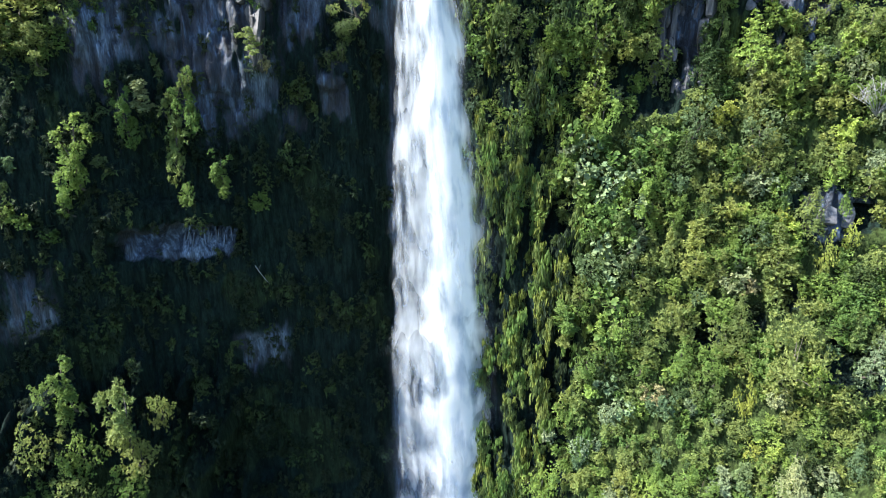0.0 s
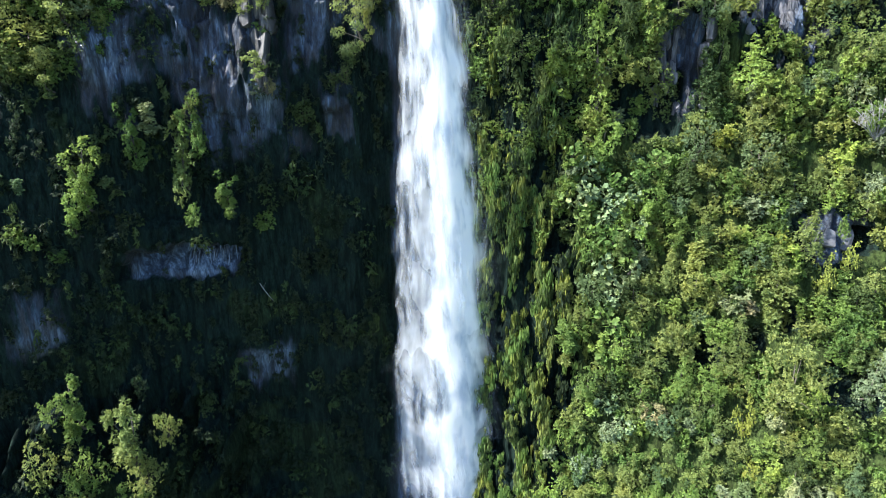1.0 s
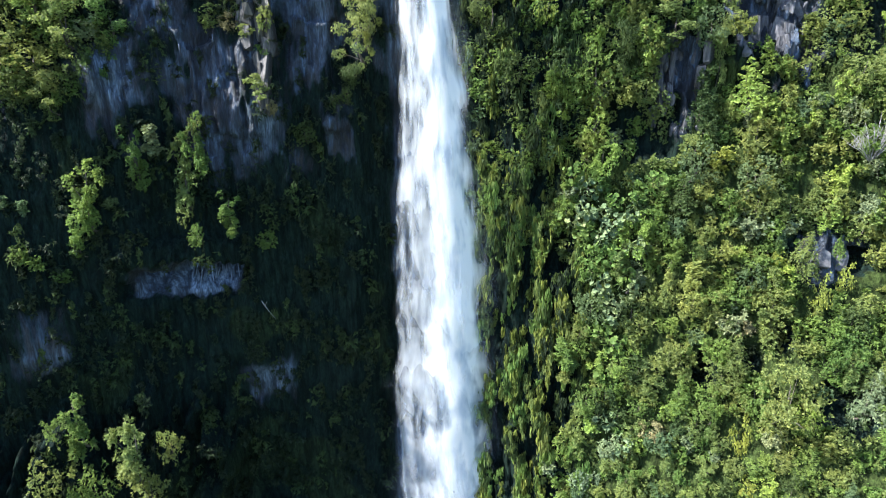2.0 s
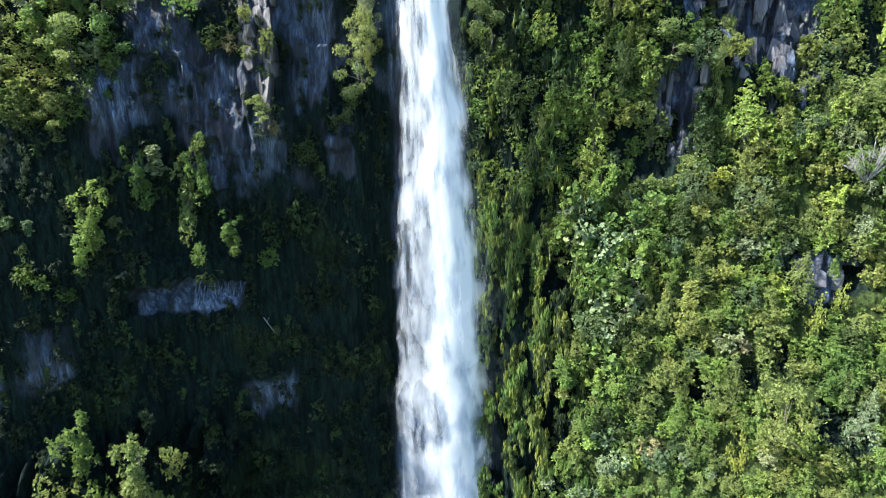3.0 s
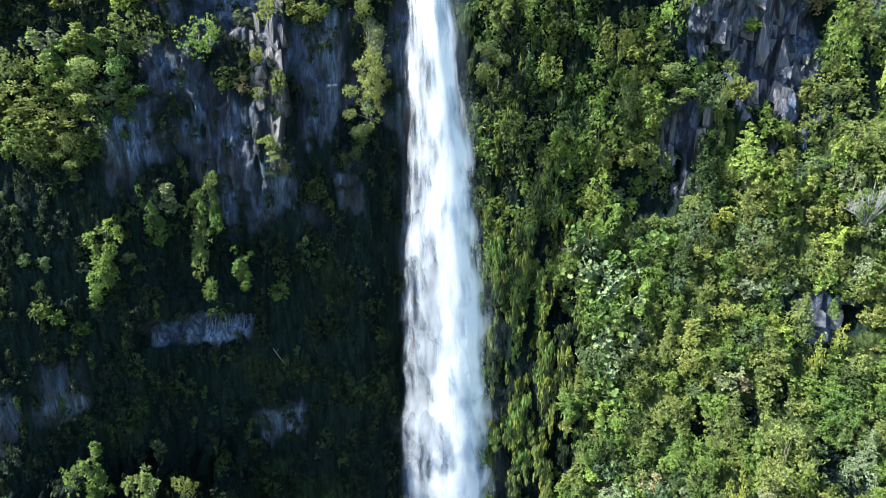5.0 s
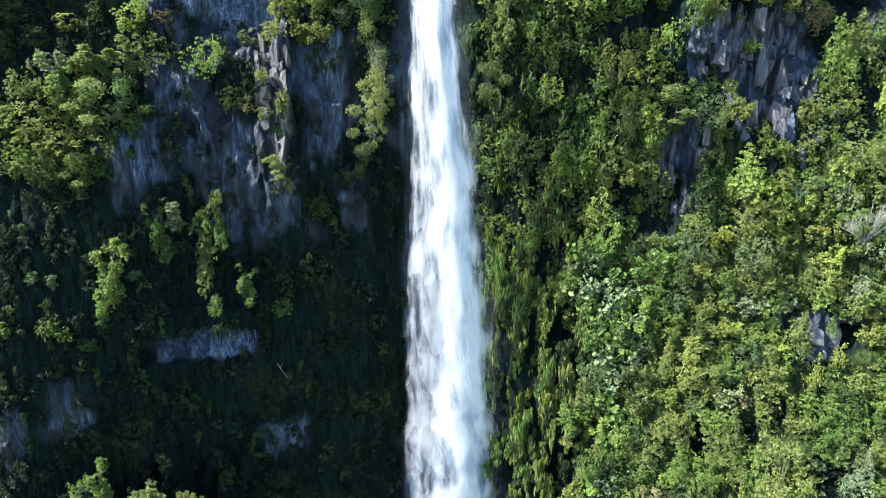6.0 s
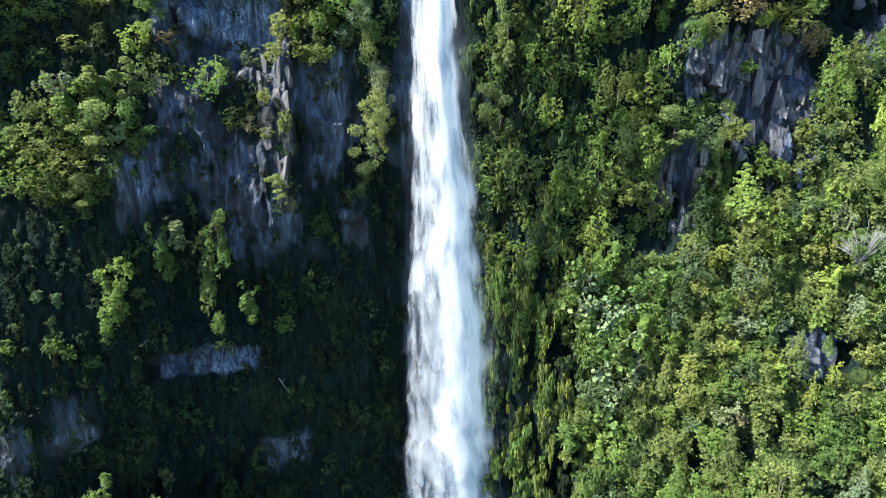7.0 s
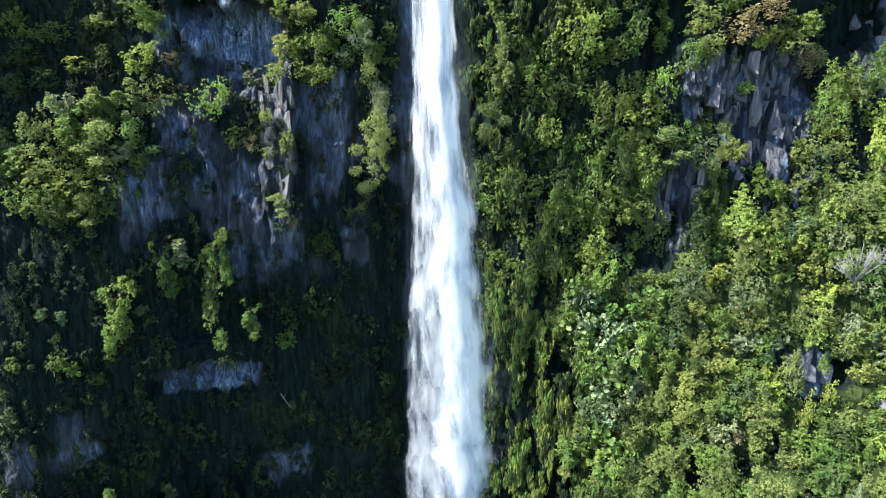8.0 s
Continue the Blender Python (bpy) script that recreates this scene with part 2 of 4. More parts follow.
def water_material(name, low, high, across, along, profile, tone=(0.84, 0.86, 0.89), contrast=1.8, most=1.0, fronts=0.06):
    """White water: streaks of froth and falling fronts with trailing tails, thinning out to the sides as the profile says."""
    mat, tree, bsdf, add = nodes_of(name)
    uv = add("TexCoord").outputs["UV"]
    warp = add("TexNoise", Vector=add("Mapping", Vector=uv, Scale=(4.0, 0.13, 1)).outputs[0], Scale=1.0, Detail=3.0)
    shifted = mix_rgb(add, 0.09, uv, warp.outputs["Color"], "ADD")
    streak = add("TexNoise", Vector=add("Mapping", Vector=shifted, Scale=(across, along, 1)).outputs[0], Scale=1.0, Detail=4.0, Roughness=0.48).outputs[0]
    lump = add("TexNoise", Vector=add("Mapping", Vector=shifted, Location=(3, 7, 0), Scale=(across * 0.32, along * 1.2, 1)).outputs[0], Scale=1.0, Detail=4.0, Roughness=0.45).outputs[0]
    sep = add("SeparateXYZ", Vector=uv)
    column = add("TexNoise", Vector=add("Mapping", Vector=shifted, Location=(9, 2, 0), Scale=(across * 0.28, 0.025, 1)).outputs[0], Scale=1.0, Detail=3.0).outputs[0]
    front = maths(add, "FRACT", maths(add, "MULTIPLY_ADD", column, 4.0, maths(add, "MULTIPLY", sep.outputs[1], 0.10)), 0.0)
    head = maths(add, "SUBTRACT", 0.45, front)
    both = maths(add, "MULTIPLY_ADD", head, 0.02, maths(add, "ADD", maths(add, "MULTIPLY", streak, 0.5), maths(add, "MULTIPLY", lump, 0.5)))
    strong = maths(add, "MULTIPLY_ADD", both, contrast, 0.5 - 0.5 * contrast)
    side = ramp(add, sep.outputs[0], *[(p, (v, v, v)) for p, v in profile])
    total = maths(add, "MULTIPLY_ADD", head, fronts, maths(add, "MULTIPLY", maths(add, "ADD", strong, side), 0.5))
    thick = maths(add, "MULTIPLY", ramp(add, total, (low, (0, 0, 0)), (high, (1, 1, 1))), most)
    thin = (tone[0] * 0.46, tone[1] * 0.54, tone[2] * 0.64)
    col = ramp(add, both, (0.38, thin), (0.52, tone))
    tree.links.new(col, bsdf.inputs["Base Color"])
    bsdf.inputs["Roughness"].default_value = 0.6
    trans = add("BsdfTranslucent", Color=col)
    froth = add("MixShader", Fac=0.5)
    tree.links.new(bsdf.outputs[0], froth.inputs[1])
    tree.links.new(trans.outputs[0], froth.inputs[2])
    clear = add("BsdfTransparent")
    cut = add("MixShader", Fac=thick)
    tree.links.new(clear.outputs[0], cut.inputs[1])
    tree.links.new(froth.outputs[0], cut.inputs[2])
    tree.links.new(cut.outputs[0], tree.nodes["Material Output"].inputs[0])
    tree.links.new(add("Bump", Strength=0.3, Distance=0.4, Height=both).outputs[0], bsdf.inputs["Normal"])
    return mat


# this rock's blue stands in for skylight in the shade; its moss is darkened too
ROCK = rock_material("wet_rock_shade_blue", (0.009, 0.0135, 0.023), (0.092, 0.135, 0.21), (0.011, 0.021, 0.0165))
SLAB = rock_material("broken_rock", (0.04, 0.041, 0.048), (0.16, 0.16, 0.178), (0.009, 0.0175, 0.0115))
BARK = bark_material()
LEAF = {
    "green": leaf_material("leaf_green", (0.04, 0.085, 0.02), (0.12, 0.20, 0.045)),
    "olive": leaf_material("leaf_olive", (0.06, 0.095, 0.026), (0.158, 0.218, 0.06)),
    "lime": leaf_material("leaf_lime", (0.08, 0.15, 0.026), (0.19, 0.29, 0.058), 0.4),
    "yellow": leaf_material("leaf_yellow", (0.11, 0.155, 0.024), (0.2, 0.265, 0.052), 0.4),
    "blue": leaf_material("leaf_blue_grey", (0.042, 0.078, 0.034), (0.10, 0.165, 0.072)),
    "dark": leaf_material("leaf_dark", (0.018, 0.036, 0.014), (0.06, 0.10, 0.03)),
    "grey": leaf_material("leaf_grey", (0.062, 0.092, 0.045), (0.138, 0.188, 0.088), 0.2),
    "dry": leaf_material("leaf_dry", (0.08, 0.085, 0.035), (0.17, 0.17, 0.075), 0.2),
    # near-black green: shade put into the leaf colour
    "deep": leaf_material("leaf_shade_dark", (0.008, 0.017, 0.011), (0.027, 0.046, 0.02)),
    "pale": leaf_material("leaf_pale", (0.06, 0.095, 0.038), (0.11, 0.165, 0.07), 0.2, 0.55),
    "moss": leaf_material("leaf_moss", (0.04, 0.06, 0.011), (0.13, 0.17, 0.03), 0.25),
}


# ---- mesh helpers ----
def mesh_of(name, verts, faces, material, smooth_faces=False):
    me = bpy.data.meshes.new(name)
    if isinstance(faces, list):
        me.from_pydata(verts if isinstance(verts, list) else verts.tolist(), [], faces)
    else:
        verts, (n, sides) = np.asarray(verts, np.float32), faces.shape
        me.vertices.add(len(verts))
        me.vertices.foreach_set("co", verts.reshape(-1))
        me.loops.add(n * sides)
        me.loops.foreach_set("vertex_index", faces.astype(np.int32).reshape(-1))
        me.polygons.add(n)
        me.polygons.foreach_set("loop_start", np.arange(0, n * sides, sides, dtype=np.int32))
        me.update(calc_edges=True)
    me.materials.append(material)
    if smooth_faces:
        me.polygons.foreach_set("use_smooth", np.ones(len(me.polygons), dtype=bool))
    me.update()
    return me


def part(name, me, parent, label=""):
    ob = new(name, me)
    ob.parent = parent
    return tagged(ob, label)


def unit(v):
    return v / (np.linalg.norm(v, axis=-1, keepdims=True) + 1e-9)


def leaves(centres, facing, length, width, rng, droop=0.0):
    """Folded leaf blades: a kite of two triangles at each centre, turned roughly to its facing."""
    n = len(centres)
    nrm = unit(facing + 0.5 * rng.normal(size=(n, 3)))
    along = unit(np.cross(nrm, unit(rng.normal(size=(n, 3)))))
    along = unit(along + np.array([0, 0, -droop]))
    side = unit(np.cross(nrm, along))
    ln = (length * rng.uniform(0.6, 1.35, n))[:, None]
    wd = (width * rng.uniform(0.7, 1.3, n))[:, None]
    fold = nrm * wd * 0.3
    v = np.stack([centres - along * ln * 0.5, centres - side * wd * 0.5 + fold, centres + along * ln * 0.5, centres + side * wd * 0.5 + fold], 1)
    k = np.arange(n)[:, None] * 4
    f = np.concatenate([k + [0, 1, 2], k + [0, 2, 3]], 0)
    return v.reshape(-1, 3), f


def tufts(centres, ways, length, width, rng, blades=9, droop=0.15):
    """Leafy shoots: at each centre a spray of narrow leaves that opens along its way."""
    n = len(centres)
    way = np.repeat(unit(ways), blades, 0)
    root = np.repeat(centres, blades, 0)
    grown = np.repeat(rng.uniform(0.65, 1.3, n), blades)
    m = n * blades
    along = unit(0.6 * way + 0.7 * unit(rng.normal(size=(m, 3))))
    side = unit(np.cross(along, way + 0.25 * rng.normal(size=(m, 3))))
    ln = (length * grown * rng.uniform(0.7, 1.25, m))[:, None]
    wd = (width * grown * rng.uniform(0.75, 1.25, m))[:, None]
    belly = root + along * ln * 0.25
    tip = root + along * ln + np.array([0, 0, -1.0]) * ln * droop
    v = np.stack([belly - side * wd * 0.5, belly + side * wd * 0.5, tip], 1)
    return v.reshape(-1, 3), np.arange(m * 3).reshape(m, 3)


def lobes_of(kind, rng):
    """Centres and radii of the clumps that make up a crown about 1 across or high, standing at z = 0."""
    if kind == "column":
        n = 15
        z = np.linspace(0.06, 0.95, n) + rng.normal(0, 0.02, n)
        c = np.stack([rng.normal(0, 0.1, n), rng.normal(0, 0.07, n), z], 1)
        return c, rng.uniform(0.035, 0.10, n) * (1.2 - 0.5 * z)
    if kind == "cone":
        n = 15
        z = np.linspace(0.1, 0.95, n)
        a = np.arange(n) * 2.4
        r = 0.26 * (1 - z)
        return np.stack([r * np.cos(a), r * np.sin(a), z], 1), 0.05 + 0.14 * (1 - z)
    if kind == "hang":
        n = 12
        z = np.linspace(0.03, 0.97, n)
        c = np.stack([rng.normal(0, 0.1, n), rng.normal(0, 0.07, n), z], 1)
        return c, rng.uniform(0.07, 0.14, n) * (0.6 + 0.6 * z)
    n = 34
    d = unit(rng.normal(size=(n, 3)))
    c = d * rng.uniform(0.2, 0.46, (n, 1)) * np.array([1.05, 0.95, 1.0]) + np.array([0, 0, 0.42])
    c[:3] = np.array([[0.1, -0.05, 0.1], [-0.1, -0.05, 0.14], [0.0, -0.2, 0.4]])
    return c, rng.uniform(0.05, 0.13, n)


def crown_arrays(kind, count, length, width, rng, droop=0.0, open_side=False):
    """The leaves of a crown: shoots over the tops and flanks of its clumps, barer below."""
    c, r = lobes_of(kind, rng)
    w = r ** 2 / np.sum(r ** 2)
    blades = 1 if kind == "hang" else 9
    count = count if kind == "hang" else int(count * 2.7)
    n = max(1, count // blades)
    pick = rng.choice(len(c), n, p=w)
    d = unit(rng.normal(size=(n, 3)) + np.array([0, -0.2, 0.2 if kind == "hang" else 0.6]))
    rad = r[pick, None] * rng.uniform(0.55, 1.1, (n, 1))
    stray = rng.random(n) < 0.08
    rad[stray] *= 1.4
    p = c[pick] + d * rad * np.array([1, 1, 0.85 if kind == "hang" else 1.45])
    if open_side:
        p, d = p[p[:, 1] < 0.12], d[p[:, 1] < 0.12]
    if kind == "hang":
        return leaves(p, d + np.array([0, 0, 0.3]), length, width, rng, droop)
    return tufts(p, d + np.array([0, 0, 0.55]), length, width, rng, blades, droop * 0.5)


def tube(points, radii, sides=6):
    points = [Vector(p) for p in points]
    verts, faces = [], []
    for i, (p, r) in enumerate(zip(points, radii)):
        way = (points[min(i + 1, len(points) - 1)] - points[max(i - 1, 0)]).normalized()
        q = way.to_track_quat("Z", "Y")
        for s in range(sides):
            a = 2 * math.pi * s / sides
            verts.append(tuple(p + q @ Vector((r * math.cos(a), r * math.sin(a), 0))))
    for i in range(len(points) - 1):
        for s in range(sides):
            faces.append([i * sides + s, i * sides + (s + 1) % sides, (i + 1) * sides + (s + 1) % sides, (i + 1) * sides + s])
    faces.append([(len(points) - 1) * sides + s for s in range(sides)])
    return verts, faces


def stem_mesh(kind, rng, limbs=6):
    """A tapered trunk that grows out of the rock, with limbs to the clumps of its crown."""
    c, r = lobes_of(kind, rng)
    top = 0.9 if kind in ("column", "cone") else 0.55
    bend = rng.normal(0, 0.03, 2)
    trunk = [(0, 0.2, 0.04), (0.0, 0.09, 0.1), (bend[0], 0.05 + bend[1], top * 0.35), (bend[0] * 1.6, 0.04 + bend[1], top * 0.7), (bend[0], 0.03, top)]
    bole = mesh_of("bole", *tube(trunk, [0.024, 0.02, 0.015, 0.01, 0.003]), BARK, True)
    arms = []
    for k in range(limbs):
        end = Vector(c[(k * 2) % len(c)])
        t = min(0.75, max(0.2, end.z * 0.6))
        start = Vector((bend[0] * t, 0.05 + bend[1] * t, top * t))
        mid = start.lerp(end, 0.5) + Vector((0, 0, 0.02))
        arms.append(mesh_of("limb", *tube([start, mid, end], [0.008, 0.005, 0.002], 5), BARK, True))
    return bole, arms


CROWNS = {}


def crown_mesh(kind, tone, count, size):
    """Crown and stem meshes, shared by plants of one kind, tone and size."""
    scale = 2.0 if size < 2.6 else (3.5 if size < 4.6 else 6.0)
    key = (kind, tone, scale)
    if key not in CROWNS:
        made = []
        for k in range(3):
            seed = sum(ord(ch) for ch in kind + tone) * 10 + k + int(scale * 7)
            n = int(count * {2.0: 0.75, 3.5: 1.3, 6.0: 2.3}[scale])
            n = int(n * {"column": 1.3, "cone": 1.5, "hang": 1.3}.get(kind, 1.0))
            long = {"cone": 0.3, "hang": 0.26, "column": 0.26}.get(kind, 0.29) / scale
            wide = long * {"cone": 0.36, "hang": 0.34}.get(kind, 0.5)
            v, f = crown_arrays(kind, n, long, wide, np.random.default_rng(seed), {"hang": 1.1, "cone": 0.5}.get(kind, 0.15))
            made.append((mesh_of("crown", v, f, LEAF[tone]), stem_mesh(kind, np.random.default_rng(seed))))
        CROWNS[key] = made
    return CROWNS[key]


PLANTED = []
WORDS = {"green": "mid-green", "olive": "olive-green", "lime": "bright lime-green", "yellow": "yellow-green", "blue": "blue-green",
         "dark": "dark green", "grey": "grey-green", "dry": "dry brownish", "moss": "mossy green", "pale": "pale grey-green", "deep": "shade-darkened green"}
SHAPES = {"round": "rounded", "column": "slender upright", "cone": "pointed conifer-like", "hang": "hanging"}


def plant(name, x, z, wide, high, kind="round", tone="green", out=0.28, where="the cliff face", group="", ahead=None):
    """A tree or shrub rooted in the cliff: its crown's middle at x and z, so wide and so high in metres."""
    k = len(PLANTED)
    rng = np.random.default_rng(1000 + k)
    foot = z - high * 0.5
    y = float(cliff_y(x, z)) - (0.4 if kind in ("column", "cone") else out) * min(wide, high)
    y = y if ahead is None else ahead
    root = new(name)
    body = max(wide, high)
    crown, stem = crown_mesh(kind, tone, 560, body)[int(rng.integers(3))]
    spread = wide / {"column": 0.42, "cone": 0.6, "hang": 0.45}.get(kind, 1.0)
    root.matrix_world = pose(x, y, foot, rng.normal(0, 4), rng.normal(0, 5), rng.uniform(-50, 50)) @ Matrix.Diagonal((spread, spread, high, 1))
    bole = part("stem" if name == "shrub" else "trunk", stem[0], root)
    for arm in stem[1] if name == "tree" else stem[1][:2]:
        part("limb" if name == "tree" else "branch", arm, bole)
    part("crown", crown, root)
    article = f"{WORDS[tone]} {SHAPES[kind]} {name} rooted in {where}"
    tagged(root, article, name, group or f"{name}s on the cliff")
    PLANTED.append((x, z, max(wide, high) * 0.5))
    return root


# ---- setting: ground, pool, cliff ----
def axis(lo, a, b, hi, fine, coarse):
    return np.concatenate([np.arange(lo, a, coarse), np.arange(a, b, fine), np.arange(b, hi + 0.01, coarse)])


def plant_cover(x, z):
    """How thickly plants grow, from 0 on bare rock to 1."""
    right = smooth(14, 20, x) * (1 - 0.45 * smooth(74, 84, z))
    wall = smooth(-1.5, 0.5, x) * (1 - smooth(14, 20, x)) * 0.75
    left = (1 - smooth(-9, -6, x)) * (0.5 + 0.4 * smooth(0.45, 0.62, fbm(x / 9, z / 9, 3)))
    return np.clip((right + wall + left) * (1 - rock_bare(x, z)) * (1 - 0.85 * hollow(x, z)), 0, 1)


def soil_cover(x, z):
    """Moss and soil on the rock; dark moss fills the hollows too, painted as shade."""
    return np.clip(np.maximum(plant_cover(x, z), 0.75 * hollow(x, z)) * (1 - smooth(0.02, 0.6, wet_sheen_cover(x, z))), 0, 1)


# bare faces wet with seeping water, painted pale for the sky they mirror: middle x, middle z, half width, half height,
# how strongly
WET_SHEENS = [(-29.4, 94.0, 5.0, 4.0, 0.75), (-37.6, 47.2, 4.0, 1.7, 0.26), (-32.0, 47.2, 3.2, 1.7, 0.6), (-22.6, 67.6, 1.8, 4.2, 0.3), (-41.6, 75.4, 1.7, 4.0, 0.22), (-25.0, 31.6, 2.6, 3.0, 0.3),
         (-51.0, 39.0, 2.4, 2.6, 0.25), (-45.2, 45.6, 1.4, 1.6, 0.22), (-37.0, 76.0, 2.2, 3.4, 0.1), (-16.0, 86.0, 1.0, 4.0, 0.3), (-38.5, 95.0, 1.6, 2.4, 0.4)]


def wet_sheen_cover(x, z):
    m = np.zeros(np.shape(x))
    for cx, cz, rx, rz, how in WET_SHEENS:
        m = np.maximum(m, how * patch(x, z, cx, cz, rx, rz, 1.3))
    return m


def build_cliff():
    xs = axis(-150, -62, 62, 152, 0.24, 4.0)
    zs = axis(-3, 4, 106, 118, 0.36, 2.0)
    gx, gz = np.meshgrid(xs, zs)
    gy = cliff_y(gx, gz)
    verts = np.stack([gx, gy, gz], -1).reshape(-1, 3)
    nz, nx = gx.shape
    idx = np.arange(nz * nx).reshape(nz, nx)
    faces = np.stack([idx[:-1, :-1], idx[:-1, 1:], idx[1:, 1:], idx[1:, :-1]], -1).reshape(-1, 4)
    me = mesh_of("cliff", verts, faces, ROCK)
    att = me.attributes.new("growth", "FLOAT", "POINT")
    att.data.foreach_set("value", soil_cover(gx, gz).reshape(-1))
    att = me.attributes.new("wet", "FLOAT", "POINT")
    att.data.foreach_set("value", wet_sheen_cover(gx, gz).reshape(-1))
    ob = tagged(new("cliff", me), "dark wet volcanic cliff streaked with moss and soil", "cliff", kind="structure")
    # the top of the cliff runs back from the rim
    tx = np.linspace(-150, 152, 76)
    rim = cliff_y(tx, np.full(tx.shape, 117.5))
    deep = np.array([-0.5, 4, 12, 30, 80, 200, 600])
    vx, vd = np.meshgrid(tx, deep)
    vy = rim[None, :] + vd
    vz = 117.2 + 0.25 * np.minimum(vd, 80) + 3 * fbm(vx / 15, vy / 15, 3) * smooth(0, 12, vd)
    nz, nx = vx.shape
    idx = np.arange(nz * nx).reshape(nz, nx)
    faces = np.stack([idx[:-1, :-1], idx[:-1, 1:], idx[1:, 1:], idx[1:, :-1]], -1).reshape(-1, 4)
    top = mesh_of("plateau", np.stack([vx, vy, vz], -1).reshape(-1, 3), faces, GROUND)
    tagged(new("plateau", top), "green hilltop above the rim of the cliff", "hilltop", kind="structure")
    return ob


def ground_material():
    mat, tree, bsdf, add = nodes_of("valley_ground")
    n = add("TexNoise", Vector=scaled(add, 0.2, 0.2, 0.2), Scale=1.0, Detail=8.0).outputs[0]
    tree.links.new(ramp(add, n, (0.3, (0.03, 0.05, 0.015)), (0.7, (0.09, 0.11, 0.04))), bsdf.inputs["Base Color"])
    bsdf.inputs["Roughness"].default_value = 0.9
    tree.links.new(add("Bump", Strength=0.8, Distance=0.6, Height=n).outputs[0], bsdf.inputs["Normal"])
    return mat


def pool_material():
    mat, tree, bsdf, add = nodes_of("pool_water")
    n = add("TexNoise", Vector=scaled(add, 0.8, 0.8, 0.8), Scale=1.0, Detail=4.0).outputs[0]
    bsdf.inputs["Base Color"].default_value = (0.02, 0.04, 0.045, 1)
    bsdf.inputs["Roughness"].default_value = 0.08
    tree.links.new(add("Bump", Strength=0.4, Distance=0.2, Height=n).outputs[0], bsdf.inputs["Normal"])
    return mat


GROUND = ground_material()
POOL = pool_material()
g = np.concatenate([-np.geomspace(3000, 10, 24), np.linspace(-8, 8, 5), np.geomspace(10, 3000, 24)])
gx, gy = np.meshgrid(g, g)
gz = -0.4 + 1.2 * (fbm(gx / 30, gy / 30, 3) - 0.5)
gz = np.where(np.hypot(gx, gy - 60) < 24, -1.6, gz)
n = len(g)
idx = np.arange(n * n).reshape(n, n)
faces = np.stack([idx[:-1, :-1], idx[:-1, 1:], idx[1:, 1:], idx[1:, :-1]], -1).reshape(-1, 4)
tagged(new("ground", mesh_of("ground", np.stack([gx, gy, gz], -1).reshape(-1, 3), faces, GROUND)), "green valley floor at the foot of the cliff", "ground", kind="structure")
bm = bmesh.new()
bmesh.ops.create_circle(bm, cap_ends=True, segments=64, radius=26)
for v in bm.verts:
    v.co *= 1 + 0.12 * noise.noise(v.co * 0.12)
pool_mesh = bpy.data.meshes.new("water")
bm.to_mesh(pool_mesh)
bm.free()
pool_mesh.materials.append(POOL)
pool = tagged(new("water", pool_mesh), "dark plunge pool below the waterfall", "pool", kind="structure")
pool.matrix_world = pose(0, 62, -0.2)
cliff = build_cliff()


# ---- the waterfall ----
def water_sheet(name, left, right, y, belly, parent, material, label, z0=-0.5, z1=116, across=28, along=260, rough=0.22, seed=0):
    """A curtain of falling water from z1 down to z0, between two edges given as functions of height."""
    zs = np.linspace(z1, z0, along)
    us = np.linspace(0, 1, across)
    u, z = np.meshgrid(us, zs)
    xl, xr = left(z), right(z)
    wob = 0.5 * (fbm(z / 3 + seed, u * 0 + seed, 3) - 0.5)
    x = xl + (xr - xl) * u + wob * (0.35 + 0.65 * smooth(110, 60, z))
    yy = y - belly * np.sin(np.pi * u) + rough * (fbm(u * 5 + seed, z / 4 + seed, 4) - 0.5) * 2
    idx = np.arange(along * across).reshape(along, across)
    faces = np.stack([idx[:-1, :-1], idx[1:, :-1], idx[1:, 1:], idx[:-1, 1:]], -1).reshape(-1, 4)
    me = mesh_of(name, np.stack([x, yy, z], -1).reshape(-1, 3), faces, material, True)
    uv = me.uv_layers.new(name="UVMap")
    loop = np.zeros(len(me.loops), dtype=np.int32)
    me.loops.foreach_get("vertex_index", loop)
    coords = np.stack([u.reshape(-1)[loop], z.reshape(-1)[loop]], -1)
    uv.data.foreach_set("uv", coords.reshape(-1))
    return part(name, me, parent, label)


def left_edge(z):
    return -5.6 - 1.7 * smooth(95, 15, z)


def right_edge(z):
    return -0.8 + 5.0 * smooth(102, 46, z) + 2.1 * smooth(60, 15, z)


FROTH = water_material("froth", 0.40, 0.80, 9.0, 0.14, [(0.0, 0.25), (0.07, 0.58), (0.4, 0.74), (0.8, 0.6), (1.0, 0.0)], contrast=2.1, most=0.92)
CORE = water_material("dense_froth", 0.39, 0.70, 7.0, 0.13, [(0.0, 0.0), (0.3, 0.7), (0.55, 1.25), (0.74, 0.8), (1.0, 0.0)], tone=(0.96, 0.965, 0.97), contrast=2.0, fronts=0.04)
VEIL = water_material("thin_veil", 0.50, 0.82, 15.0, 0.10, [(0.0, 0.25), (0.12, 0.58), (0.6, 0.6), (1.0, 0.0)], tone=(0.85, 0.88, 0.92), contrast=2.8, most=0.5)
MIST = water_material("mist", 0.30, 0.95, 2.2, 0.06, [(0.0, 0.0), (0.45, 0.6), (0.75, 0.5), (1.0, 0.0)], contrast=1.3, most=0.42, fronts=0.05)
fall = new("waterfall")


def share(u):
    """The line that lies at a share u of the way from the left edge of the water to the right one."""
    return lambda z: left_edge(z) + u * (right_edge(z) - left_edge(z))


